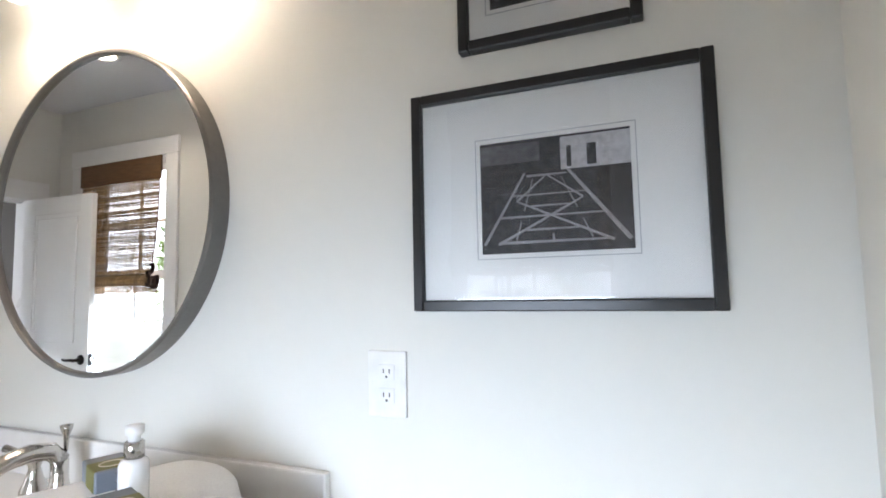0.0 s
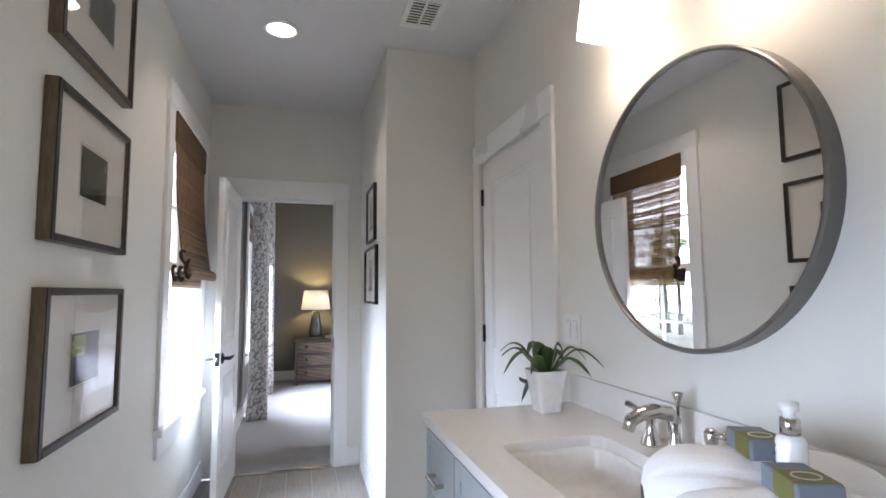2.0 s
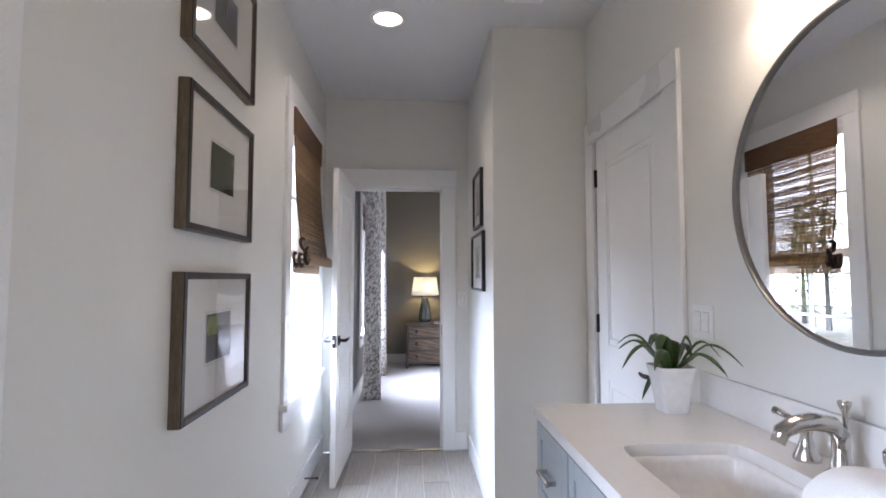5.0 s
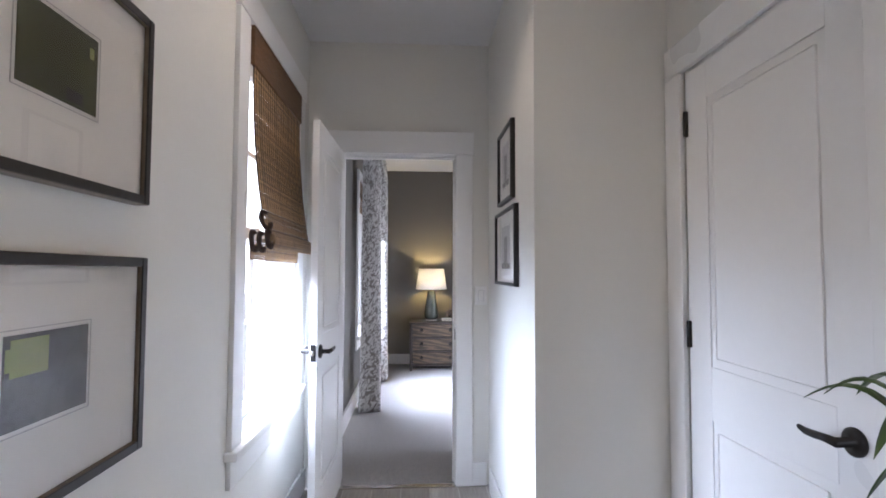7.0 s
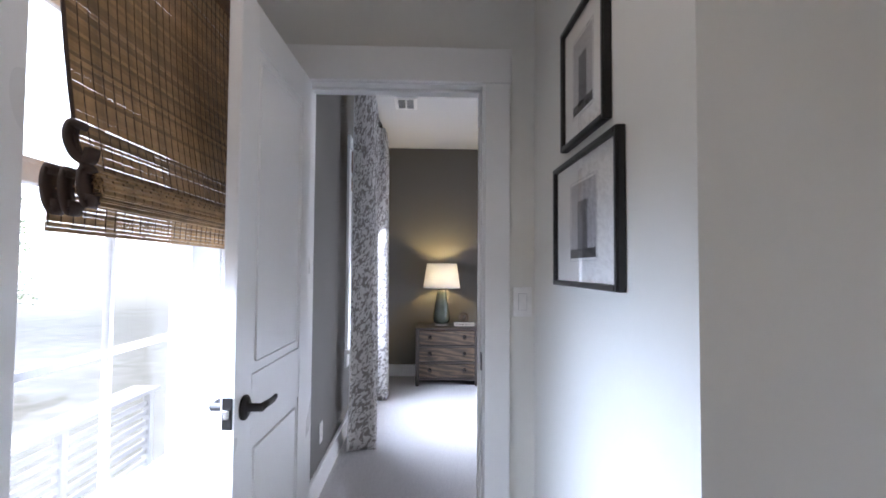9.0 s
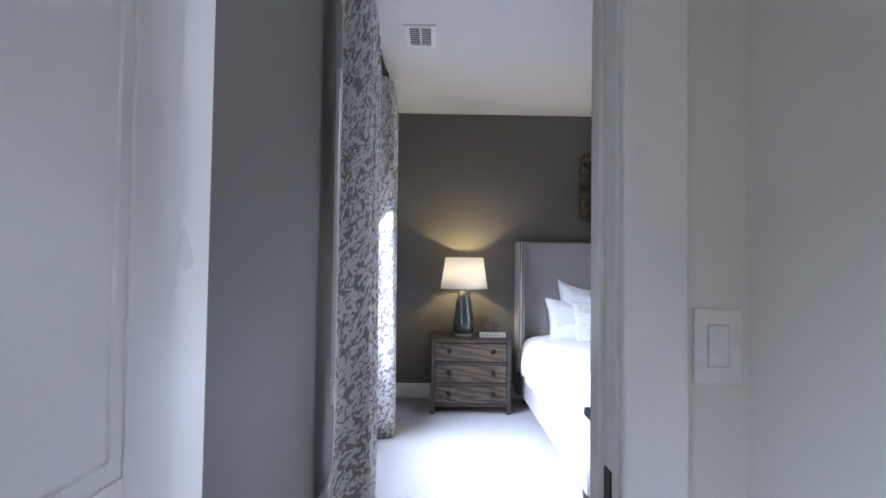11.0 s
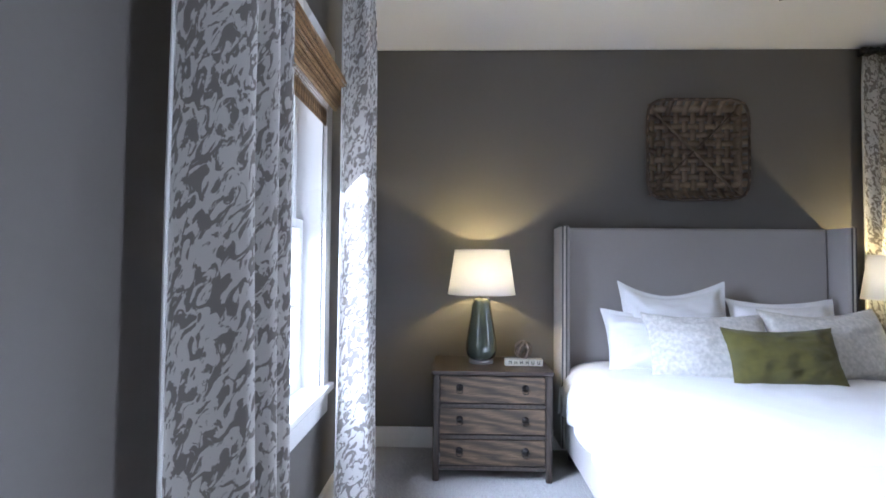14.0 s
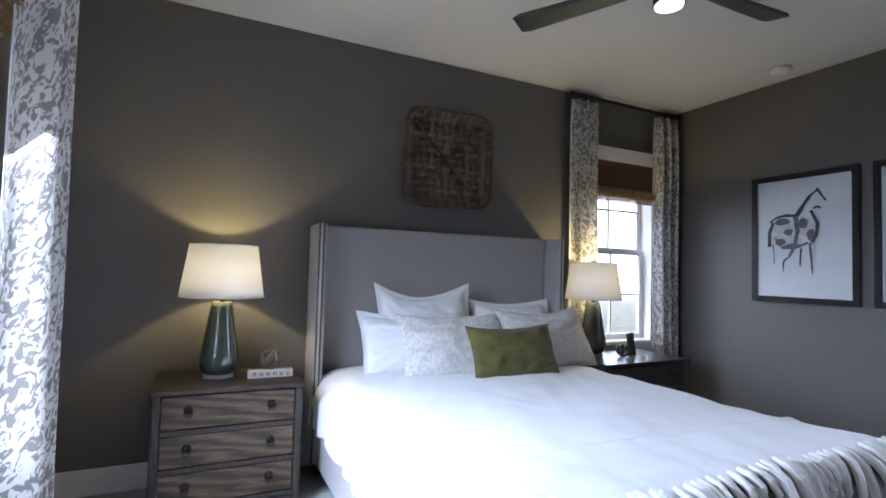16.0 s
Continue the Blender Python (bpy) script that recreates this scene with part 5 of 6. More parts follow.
    stroke([(0.35, 0.33), (0.306, 0.30), (0.30, 0.21)], 0.014, 0.005, M_INK)
    stroke([(0.59, 0.45), (0.605, 0.31), (0.616, 0.20)], 0.013, 0.006, M_INK)
    stroke([(0.50, 0.41), (0.49, 0.32), (0.49, 0.26)], 0.012, 0.009, M_INK)
    stroke([(0.19, 0.45), (0.20, 0.36), (0.20, 0.28)], 0.008, 0.004, M_INKGREY)


for k, (u0, flip) in enumerate(((-7.105, 1), (-6.32, -1))):
    p = picture("ink_painting", "x", 4.17, -1, u0, u0 + 0.71, 1.075, 2.02, "black-framed ink-wash painting of a dark standing shape on pale paper", 0.042, 0.035, M_BLACK, None, None, None, False, group="ink paintings")
    part("paper", box((u0 + 0.042, 4.1475, 1.117), (u0 + 0.668, 4.152, 1.978)), M_PAPER, p)
    ink_animal(p, u0 + 0.355, 1.117, 0.626, 0.861, 4.1472, flip)


# ---- bathroom vanity ----
def vanity():
    x0, x1, y0, yb, zt = -1.57, -0.285, 0.578, 1.163, 0.90
    t = thing("vanity_cabinet", ((x0 + x1) / 2, 0.87, 0), "grey-blue painted bathroom vanity with drawers and nickel pulls", "vanity")
    part("body", box((x0 + 0.015, y0 + 0.035, 0.09), (x1 - 0.01, yb, zt - 0.17)), M_VANITY, t)
    part("front_rail", box((x0 + 0.015, y0 + 0.035, zt - 0.17), (x1 - 0.01, y0 + 0.05, zt - 0.032)), M_VANITY, t)
    for a, b in ((x0 + 0.015, x0 + 0.033), (x1 - 0.028, x1 - 0.01)):
        part("side_panel", box((a, y0 + 0.05, zt - 0.17), (b, yb, zt - 0.032)), M_VANITY, t)
    part("toe_kick", box((x0 + 0.04, y0 + 0.10, 0.0), (x1 - 0.03, yb, 0.09)), M_VANITY, t)
    cols = [(x0 + 0.02, x0 + 0.33), (x0 + 0.345, x0 + 0.345 + 0.295), (x0 + 0.65, x1 - 0.35), (x1 - 0.335, x1 - 0.015)]

    def front(nm, a, b, z0, z1, horizontal):
        f = part(nm, box((a, y0 + 0.013, z0), (b, y0 + 0.034, z1), 0.002), M_VANITY, t)
        r = 0.045
        for p, q, c, d in ((a, a + r, z0, z1), (b - r, b, z0, z1), (a + r, b - r, z0, z0 + r), (a + r, b - r, z1 - r, z1)):
            part("front_frame", box((p, y0 + 0.008, c), (q, y0 + 0.0135, d), 0.0015), M_VANITY, f)
        if horizontal:
            xc, zc = (a + b) / 2, (z0 + z1) / 2
            part("pull", box((xc - 0.055, y0 - 0.022, zc - 0.008), (xc + 0.055, y0 - 0.010, zc + 0.008), 0.004), M_NICKEL, f, "nickel bar pull")
            for s in (-0.045, 0.045):
                part("post", box((xc + s - 0.006, y0 - 0.012, zc - 0.006), (xc + s + 0.006, y0 + 0.010, zc + 0.006), 0.002), M_NICKEL, f)
        else:
            part("knob", turned([(0, 0), (0.006, 0), (0.006, -0.012), (0.014, -0.018), (0.012, -0.026), (0, -0.028)], (b - 0.025, y0 + 0.01, z1 - 0.10), 16, "Y"), M_NICKEL, f, smooth=True)
    for a, b in (cols[0], cols[3]):
        for z0, z1 in ((0.10, 0.35), (0.36, 0.60), (0.61, 0.855)):
            front("drawer", a, b, z0, z1, True)
    for a, b in (cols[1], cols[2]):
        front("cabinet_door", a, b, 0.10, 0.855, False)

    top = thing("countertop", ((x0 + x1) / 2, 0.87, zt), "pale polished quartz vanity top with backsplash", "countertop")
    sx0, sx1, sy0, sy1 = -1.165, -0.70, 0.69, 1.008
    bm = bmesh.new()
    outer, inner = [], []
    cx, cy = (sx0 + sx1) / 2, (sy0 + sy1) / 2
    hx, hy = (sx1 - sx0) / 2, (sy1 - sy0) / 2
    for k in range(64):
        a = 2 * math.pi * k / 64
        ca, sa = math.cos(a), math.sin(a)
        r = 1 / (abs(ca) ** 9 + abs(sa) ** 9) ** (1 / 9)
        inner.append((cx + hx * r * ca, cy + hy * r * sa))
        q = 1 / max(abs(ca), abs(sa))
        px, py = q * ca, q * sa
        outer.append((x0 + (px + 1) / 2 * (x1 - x0), y0 + (py + 1) / 2 * (yb - y0)))
    lev = {}
    for z in (zt, zt - 0.032):
        lev[z] = ([bm.verts.new((*p, z)) for p in outer], [bm.verts.new((*p, z)) for p in inner])
    (o1, i1), (o2, i2) = lev[zt], lev[zt - 0.032]
    for k in range(64):
        j = (k + 1) % 64
        bm.faces.new((o1[k], o1[j], i1[j], i1[k]))
        bm.faces.new((o2[k], i2[k], i2[j], o2[j]))
        bm.faces.new((o1[k], o2[k], o2[j], o1[j]))
        bm.faces.new((i1[k], i1[j], i2[j], i2[k]))
    bmesh.ops.recalc_face_normals(bm, faces=bm.faces)
    part("slab", bm, M_STONE, top)
    part("backsplash", box((x0 + 0.01, 1.145, zt), (x1, 1.164, zt + 0.105), 0.003), M_STONE, top)
    sink = thing("sink", (cx, cy, zt - 0.032), "white china undermount sink with a rounded rectangular bowl", "sink")
    bm = bmesh.new()
    rings = []
    for s, z in ((1.03, -0.033), (1.01, -0.045), (0.985, -0.08), (0.93, -0.115), (0.80, -0.132), (0.4, -0.138), (0.09, -0.142)):
        ring = []
        for k in range(64):
            a = 2 * math.pi * k / 64
            ca, sa = math.cos(a), math.sin(a)
            e = 9 if s > 0.5 else 2.5
            r = 1 / (abs(ca) ** e + abs(sa) ** e) ** (1 / e)
            ring.append(bm.verts.new((cx + hx * s * r * ca, cy + hy * s * r * sa, zt + z)))
        rings.append(ring)
    for a, b in zip(rings, rings[1:]):
        for k in range(64):
            bm.faces.new((a[k], b[k], b[(k + 1) % 64], a[(k + 1) % 64]))
    bm.faces.new(rings[-1])
    ob = part("basin", bm, M_CHINA, sink, smooth=True)
    md = ob.modifiers.new("thick", "SOLIDIFY")
    md.thickness = 0.012
    part("drain", turned([(0, 0), (0.024, 0), (0.026, 0.003), (0.018, 0.006), (0, 0.006)], (cx, cy, zt - 0.143), 24), M_NICKEL, sink, smooth=True)
    return cx, cy


SINK = vanity()


def faucet():
    x, y, z = -0.93, 1.075, 0.90
    t = thing("faucet", (x, y, z), "brushed nickel widespread faucet with lever handles", "faucet")
    part("spout_base", turned([(0, 0), (0.030, 0), (0.030, 0.006), (0.022, 0.016), (0.017, 0.05), (0.017, 0.085), (0, 0.085)], (x, y, z), 24), M_NICKEL, t, smooth=True)
    s = [(x, y, z + 0.05), (x, y, z + 0.088), (x, y - 0.02, z + 0.110), (x, y - 0.06, z + 0.117), (x, y - 0.10, z + 0.112), (x, y - 0.128, z + 0.098), (x, y - 0.138, z + 0.075)]
    part("spout", tube(s, [0.017, 0.018, 0.019, 0.019, 0.018, 0.016, 0.014], 14), M_NICKEL, t, smooth=True)
    part("lift_rod", turned([(0, 0.10), (0.004, 0.10), (0.006, 0.135), (0.012, 0.15), (0.013, 0.158), (0, 0.16)], (x, y + 0.012, z), 16), M_NICKEL, t, smooth=True)
    for sx, turn in ((-0.105, -1), (0.105, 1)):
        h = part("handle", turned([(0, 0), (0.028, 0), (0.028, 0.006), (0.018, 0.03), (0.011, 0.055), (0.015, 0.065), (0.016, 0.085), (0.010, 0.095), (0, 0.097)], (x + sx, y + 0.01, z), 20), M_NICKEL, t, smooth=True)
        part("lever", tube([(x + sx, y + 0.01, z + 0.083), (x + sx + turn * 0.03, y - 0.004, z + 0.088), (x + sx + turn * 0.066, y - 0.016, z + 0.098)], [0.008, 0.0065, 0.009], 10), M_NICKEL, h, smooth=True)


faucet()


def rolled_towel(m, length, r, label, seed):
    t = thing("rolled_towel", (0, 0, 0), label, "towel", "rolled towels")

    def skin(u, v, off=0.0):
        """A plump roll with soft rounded ends; v runs round it."""
        s, a = 2 * u - 1, 2 * math.pi * v
        full = max(1 - abs(s) ** 3.2, 0.0) ** 0.45
        rr = r * (0.25 + 0.75 * full) * (1 + 0.09 * wobble((s * 2.0, math.cos(a), math.sin(a)), 1.3, seed) + 0.035 * wobble((s * 4, 3.5 * math.cos(a), 3.5 * math.sin(a)), 1.3, seed + 3)) + off
        crease = 0.16 * math.exp(-((a - 3.3) / 0.13) ** 2) + 0.12 * math.exp(-((a - 2.45 - 0.25 * s) / 0.09) ** 2 - max(0, s) * 3) + 0.10 * math.exp(-((a - 6.0) / 0.12) ** 2)
        rr *= 1 - crease * full
        h = rr * math.sin(a) * (0.98 if math.sin(a) > 0 else 0.72)
        return Vector((s * length / 2, rr * 1.30 * math.cos(a), max(r * 0.70 + h - 0.02 * (1 - full), 0.001)))
    bm = grid(48, 64, skin)
    bmesh.ops.remove_doubles(bm, verts=bm.verts, dist=0.0006)
    part("roll", bm, M_TOWEL, t, smooth=True)

    def hem(u, v):
        return skin(0.10 + 0.8 * u, 0.525 + 0.035 * v, 0.003)
    band = part("hem_band", grid(30, 4, hem), M_TOWEL, t, "flat woven hem")
    md = band.modifiers.new("thick", "SOLIDIFY")
    md.thickness = 0.003
    t.matrix_world = m
    return t


rolled_towel(pose(-0.575, 0.955, 0.90, 0, 0, 60), 0.40, 0.080, "fluffy white rolled bath towel on the vanity top", 1)
rolled_towel(pose(-0.405, 0.855, 0.90, 0, 0, 60), 0.40, 0.078, "fluffy white rolled bath towel on the vanity top", 2)


def soap_box(m, label):
    t = thing("soap_box", (0, 0, 0), label, "soap", "wrapped soaps")
    part("wrapper", box((-0.046, -0.03, 0), (0.046, 0.03, 0.034), 0.003), M_SOAPBLUE, t, "slate blue paper wrapper")
    bm = box((-0.012, -0.0306, -0.0004), (0.040, 0.0306, 0.0346), 0.002)
    band = part("paper_band", bm, M_SOAPGREEN, t, "olive paper band")
    ring = [(0.014 + 0.015 * math.cos(a), 0.018 * math.sin(a), 0.035) for a in [2 * math.pi * k / 24 for k in range(25)]]
    part("emblem", tube(ring, 0.0012, 5), M_CREAM, band)
    t.matrix_world = m


soap_box(pose(-0.56, 0.93, 1.034, 0, 0, -22), "wrapped soap bar in slate and olive paper on a towel")
soap_box(pose(-0.40, 0.83, 1.031, 0, 0, -22), "wrapped soap bar in slate and olive paper on a towel")


def dispenser(at):
    t = thing("soap_dispenser", at, "white soap bottle with a chrome collar and clear pump cap", "soap bottle")
    part("bottle", turned([(0, 0), (0.0205, 0), (0.022, 0.004), (0.022, 0.078), (0.019, 0.085), (0.014, 0.088), (0, 0.088)], at, 32), M_CHINA, t, smooth=True)
    part("collar", turned([(0, 0.088), (0.0145, 0.088), (0.0145, 0.112), (0.012, 0.114), (0, 0.114)], at, 28), M_NICKEL, t, smooth=True)
    part("pump_cap", turned([(0, 0.114), (0.009, 0.114), (0.009, 0.122), (0.0135, 0.125), (0.0135, 0.138), (0, 0.14)], at, 28), M_PLASTIC, t, smooth=True)
    x, y, z = at
    for k, w in enumerate((0.018, 0.012, 0.018, 0.014)):
        bm = bmesh.new()
        zz = z + 0.068 - 0.014 * k
        for q in range(6):
            a0 = -2.45 + (q / 6 - 0.5) * w * 60 * 0.8
            box((x + 0.0222 * math.cos(a0) - 0.0018, y + 0.0222 * math.sin(a0) - 0.0018, zz), (x + 0.0222 * math.cos(a0) + 0.0018, y + 0.0222 * math.sin(a0) + 0.0018, zz + 0.003), bm=bm)
        part("label_line", bm, M_INKGREY, t)


dispenser((-0.482, 0.915, 1.0))


def plant():
    x, y, z = -1.465, 0.995, 0.90
    pot = thing("potted_plant", (x, y, z), "small strappy green plant in a white square tapered pot", "plant")
    bm = bmesh.new()
    rings = []
    for h, zz in ((0.044, 0), (0.046, 0.002), (0.047, 0.012), (0.050, 0.035), (0.059, 0.085), (0.067, 0.128), (0.069, 0.132), (0.070, 0.142), (0.064, 0.142), (0.061, 0.125)):
        ring = []
        h *= 0.84
        for k in range(48):
            a = 2 * math.pi * k / 48
            ca, sa = math.cos(a), math.sin(a)
            r = h / (abs(ca) ** 8 + abs(sa) ** 8) ** (1 / 8)
            ring.append(bm.verts.new((x + r * ca, y + r * sa, z + zz)))
        rings.append(ring)
    for a, b in zip(rings, rings[1:]):
        for k in range(48):
            bm.faces.new((a[k], a[(k + 1) % 48], b[(k + 1) % 48], b[k]))
    bm.faces.new(rings[0])
    bmesh.ops.recalc_face_normals(bm, faces=bm.faces)
    part("pot", bm, M_CHINA, pot, "white china pot")
    part("soil", box((x - 0.048, y - 0.048, z + 0.11), (x + 0.048, y + 0.048, z + 0.127), 0.004), M_SOIL, pot)
    rnd = random.Random(3)
    leaves = [(0.2, 0.21, 0.11), (0.7, 0.19, 0.14), (1.3, 0.13, 0.14), (2.2, 0.14, 0.12), (3.0, 0.20, 0.15), (3.5, 0.21, 0.12), (4.0, 0.15, 0.15), (4.9, 0.16, 0.13), (5.6, 0.20, 0.12),
              (0.9, 0.05, 0.16), (2.6, 0.04, 0.14), (4.4, 0.05, 0.15), (5.3, 0.06, 0.17), (3.4, 0.12, -0.02)]
    for a, reach, rise in leaves:
        droop = 0.20 + rnd.uniform(0, 0.12)

        def blade(u, v, a=a, reach=reach, rise=rise, droop=droop):
            w = (0.015 if reach > 0.1 else 0.024) * math.sin(math.pi * min(1, u * 0.92 + 0.08)) ** 0.7 * (v - 0.5) * 2
            r = 0.015 + reach * (u ** 1.1)
            h = 0.125 + rise * math.sin(min(u * 1.5, 1.57)) - droop * max(0, u - 0.45) ** 1.6
            fold = -0.35 * abs(w)
            return Vector((x + r * math.cos(a) - w * math.sin(a), y + r * math.sin(a) + w * math.cos(a), z + h + fold))
        ob = part("leaf", grid(12, 2, blade), M_LEAF, pot, smooth=True)
        md = ob.modifiers.new("thick", "SOLIDIFY")
        md.thickness = 0.0012


plant()


def round_mirror():
    c = Vector((-0.933, 1.165, 1.545))
    t = thing("round_mirror", (-0.930, 1.165, 1.155), "round mirror in a deep grey metal hoop frame", "mirror")
    r = 0.391
    bm = bmesh.new()
    n = 96
    prof = ((r - 0.012, 0.001), (r, 0.001), (r, -0.042), (r - 0.004, -0.047), (r - 0.009, -0.047), (r - 0.012, -0.042), (r - 0.012, -0.032), (r - 0.020, -0.032), (r - 0.020, -0.020), (r - 0.012, -0.020))
    loops = [[bm.verts.new((c.x + q * math.cos(2 * math.pi * k / n), c.y + d, c.z + q * math.sin(2 * math.pi * k / n))) for k in range(n)] for q, d in prof]
    for a, b in zip(loops, loops[1:] + loops[:1]):
        for k in range(n):
            bm.faces.new((a[k], a[(k + 1) % n], b[(k + 1) % n], b[k]))
    bmesh.ops.recalc_face_normals(bm, faces=bm.faces)
    part("frame", bm, M_STEEL, t, "brushed grey metal hoop", False)
    bm = bmesh.new()
    bm.faces.new([bm.verts.new((c.x + (r - 0.0125) * math.cos(2 * math.pi * k / n), c.y - 0.0365, c.z + (r - 0.0125) * math.sin(2 * math.pi * k / n))) for k in range(n)])
    got = bmesh.ops.extrude_face_region(bm, geom=bm.faces[:])["geom"]
    bmesh.ops.translate(bm, verts=[v for v in got if isinstance(v, bmesh.types.BMVert)], vec=(0, 0.004, 0))
    bmesh.ops.recalc_face_normals(bm, faces=bm.faces)
    part("mirror_glass", bm, M_MIRROR, t, "silvered mirror glass")


round_mirror()


def vanity_light():
    t = thing("vanity_light", (-0.905, 1.165, 2.29), "two-light nickel wall fixture with lit frosted square shades", "wall light")
    part("backplate", box((-1.01, 1.145, 2.235), (-0.80, 1.164, 2.345), 0.006), M_NICKEL, t)
    part("arm", box((-1.18, 1.085, 2.282), (-0.63, 1.10, 2.298), 0.003), M_NICKEL, t)
    part("stem", box((-0.915, 1.09, 2.283), (-0.895, 1.15, 2.297), 0.002), M_NICKEL, t)
    for x in (-1.14, -0.67):
        part("socket", turned([(0, 0), (0.02, 0), (0.026, 0.03), (0.02, 0.05), (0, 0.05)], (x, 1.045, 2.255), 18), M_NICKEL, t, smooth=True)
        part("socket_arm", box((x - 0.008, 1.045, 2.284), (x + 0.008, 1.09, 2.296), 0.002), M_NICKEL, t)
        bm = bmesh.new()
        loops = []
        for h, z in ((0.058, 2.105), (0.042, 2.26), (0.038, 2.26), (0.054, 2.105)):
            ring = []
            for k in range(32):
                a = 2 * math.pi * k / 32
                ca, sa = math.cos(a), math.sin(a)
                r = h / (abs(ca) ** 8 + abs(sa) ** 8) ** (1 / 8)
                ring.append(bm.verts.new((x + r * ca, 1.045 + r * sa, z)))
            loops.append(ring)
        for a, b in zip(loops, loops[1:] + loops[:1]):
            for k in range(32):
                bm.faces.new((a[k], a[(k + 1) % 32], b[(k + 1) % 32], b[k]))
        bmesh.ops.recalc_face_normals(bm, faces=bm.faces)
        s = part("glass_shade", bm, M_GLOW_GLASS, t, "lit frosted glass shade")


vanity_light()


# ---- small fittings ----
def plate(name, axis, face, inward, u, z, w, h, label, keys=1, outlet=False):
    t = thing(name, (u, face, z) if axis == "x" else (face, u, z), label, "outlet" if outlet else "switch")

    def bx(nm, p, q, d0, d1, a, b, mat, bev):
        y0, y1 = sorted((face + inward * d0, face + inward * d1))
        lo, hi = ((p, y0, a), (q, y1, b)) if axis == "x" else ((y0, p, a), (y1, q, b))
        return part(nm, box(lo, hi, bev), mat, t)
    bx("plate", u - w / 2, u + w / 2, 0.0, 0.006, z - h / 2, z + h / 2, M_PLASTIC, 0.002)
    for k in range(keys):
        c = u + (k - (keys - 1) / 2) * 0.046
        if outlet:
            for dz in (0.021, -0.021):
                bx("receptacle", c - 0.016, c + 0.016, 0.006, 0.0075, z + dz - 0.014, z + dz + 0.014, M_PLASTIC, 0.001)
                for s in (-0.006, 0.006):
                    bx("slot", c + s - 0.001, c + s + 0.001, 0.0075, 0.0079, z + dz - 0.002, z + dz + 0.006, M_DARK, 0)
                bx("slot", c - 0.002, c + 0.002, 0.0075, 0.0079, z + dz - 0.010, z + dz - 0.006, M_DARK, 0)
        else:
            bx("rocker", c - 0.016, c + 0.016, 0.006, 0.009, z - 0.032, z + 0.032, M_PLASTIC, 0.0015)
            bx("rocker_gap", c - 0.0175, c + 0.0175, 0.006, 0.0064, z - 0.0335, z + 0.0335, M_INKPALE, 0)
    return t


plate("power_outlet", "x", 1.165, -1, -0.160, 1.174, 0.078, 0.118, "white double power outlet on the vanity wall", 1, True)
plate("light_switch", "x", 1.165, -1, -1.562, 1.170, 0.118, 0.118, "white two-gang light switch beside the closet door", 2)
plate("light_switch", "y", -3.84, 1, 0.575, 1.157, 0.076, 0.118, "white rocker light switch beside the bedroom door", 1)
plate("power_outlet", "x", -0.42, 1, -4.85, 0.32, 0.072, 0.115, "white power outlet low on the bedroom wall", 1, True)


def vent(x0, x1, y0, y1, z, label):
    t = thing("ceiling_vent", ((x0 + x1) / 2, (y0 + y1) / 2, z), label, "vent", "ceiling vents")
    r = 0.03
    for a, b, c, d in ((x0, x1, y0, y0 + r), (x0, x1, y1 - r, y1), (x0, x0 + r, y0 + r, y1 - r), (x1 - r, x1, y0 + r, y1 - r)):
        part("frame", box((a, c, z - 0.008), (b, d, z), 0.002), M_PLASTIC, t)
    part("backing", box((x0 + r, y0 + r, z - 0.002), (x1 - r, y1 - r, z - 0.0005)), M_DARK, t)
    n = 9
    for k in range(n):
        x = x0 + r + (x1 - x0 - 2 * r) * (k + 0.5) / n
        part("slat", box((x - 0.008, y0 + r, z - 0.008), (x + 0.004, y1 - r, z - 0.003), m=pose(x, 0, z - 0.005, 0, 25, 0) @ pose(-x, 0, -(z - 0.005))), M_PLASTIC, t)
    part("divider", box((x0 + r, (y0 + y1) / 2 - 0.006, z - 0.0095), (x1 - r, (y0 + y1) / 2 + 0.006, z - 0.003)), M_PLASTIC, t)


vent(-2.375, -2.09, 0.645, 0.841, CEIL, "white ceiling air vent in the bathroom")
vent(-6.36, -6.06, -0.088, 0.106, CEIL, "white ceiling air vent in the bedroom")
can = thing("recessed_light", (-2.585, 0.04, CEIL), "lit round recessed ceiling light", "ceiling light")
part("trim_ring", turned([(0.075, 0), (0.098, 0), (0.098, -0.006), (0.076, -0.008), (0.075, 0)], (-2.585, 0.04, CEIL), 40), M_PLASTIC, can, smooth=True)
part("lens", turned([(0, -0.001), (0.074, -0.001), (0.074, -0.004), (0, -0.005)], (-2.585, 0.04, CEIL), 40), M_GLOW_CAN, can)
det = thing("smoke_detector", (-6.76, 3.92, CEIL), "round white smoke detector on the ceiling", "smoke detector")
part("base", turned([(0, 0), (0.07, 0), (0.07, -0.012), (0.062, -0.03), (0.03, -0.04), (0, -0.04)], (-6.76, 3.92, CEIL), 32), M_PLASTIC, det, smooth=True)


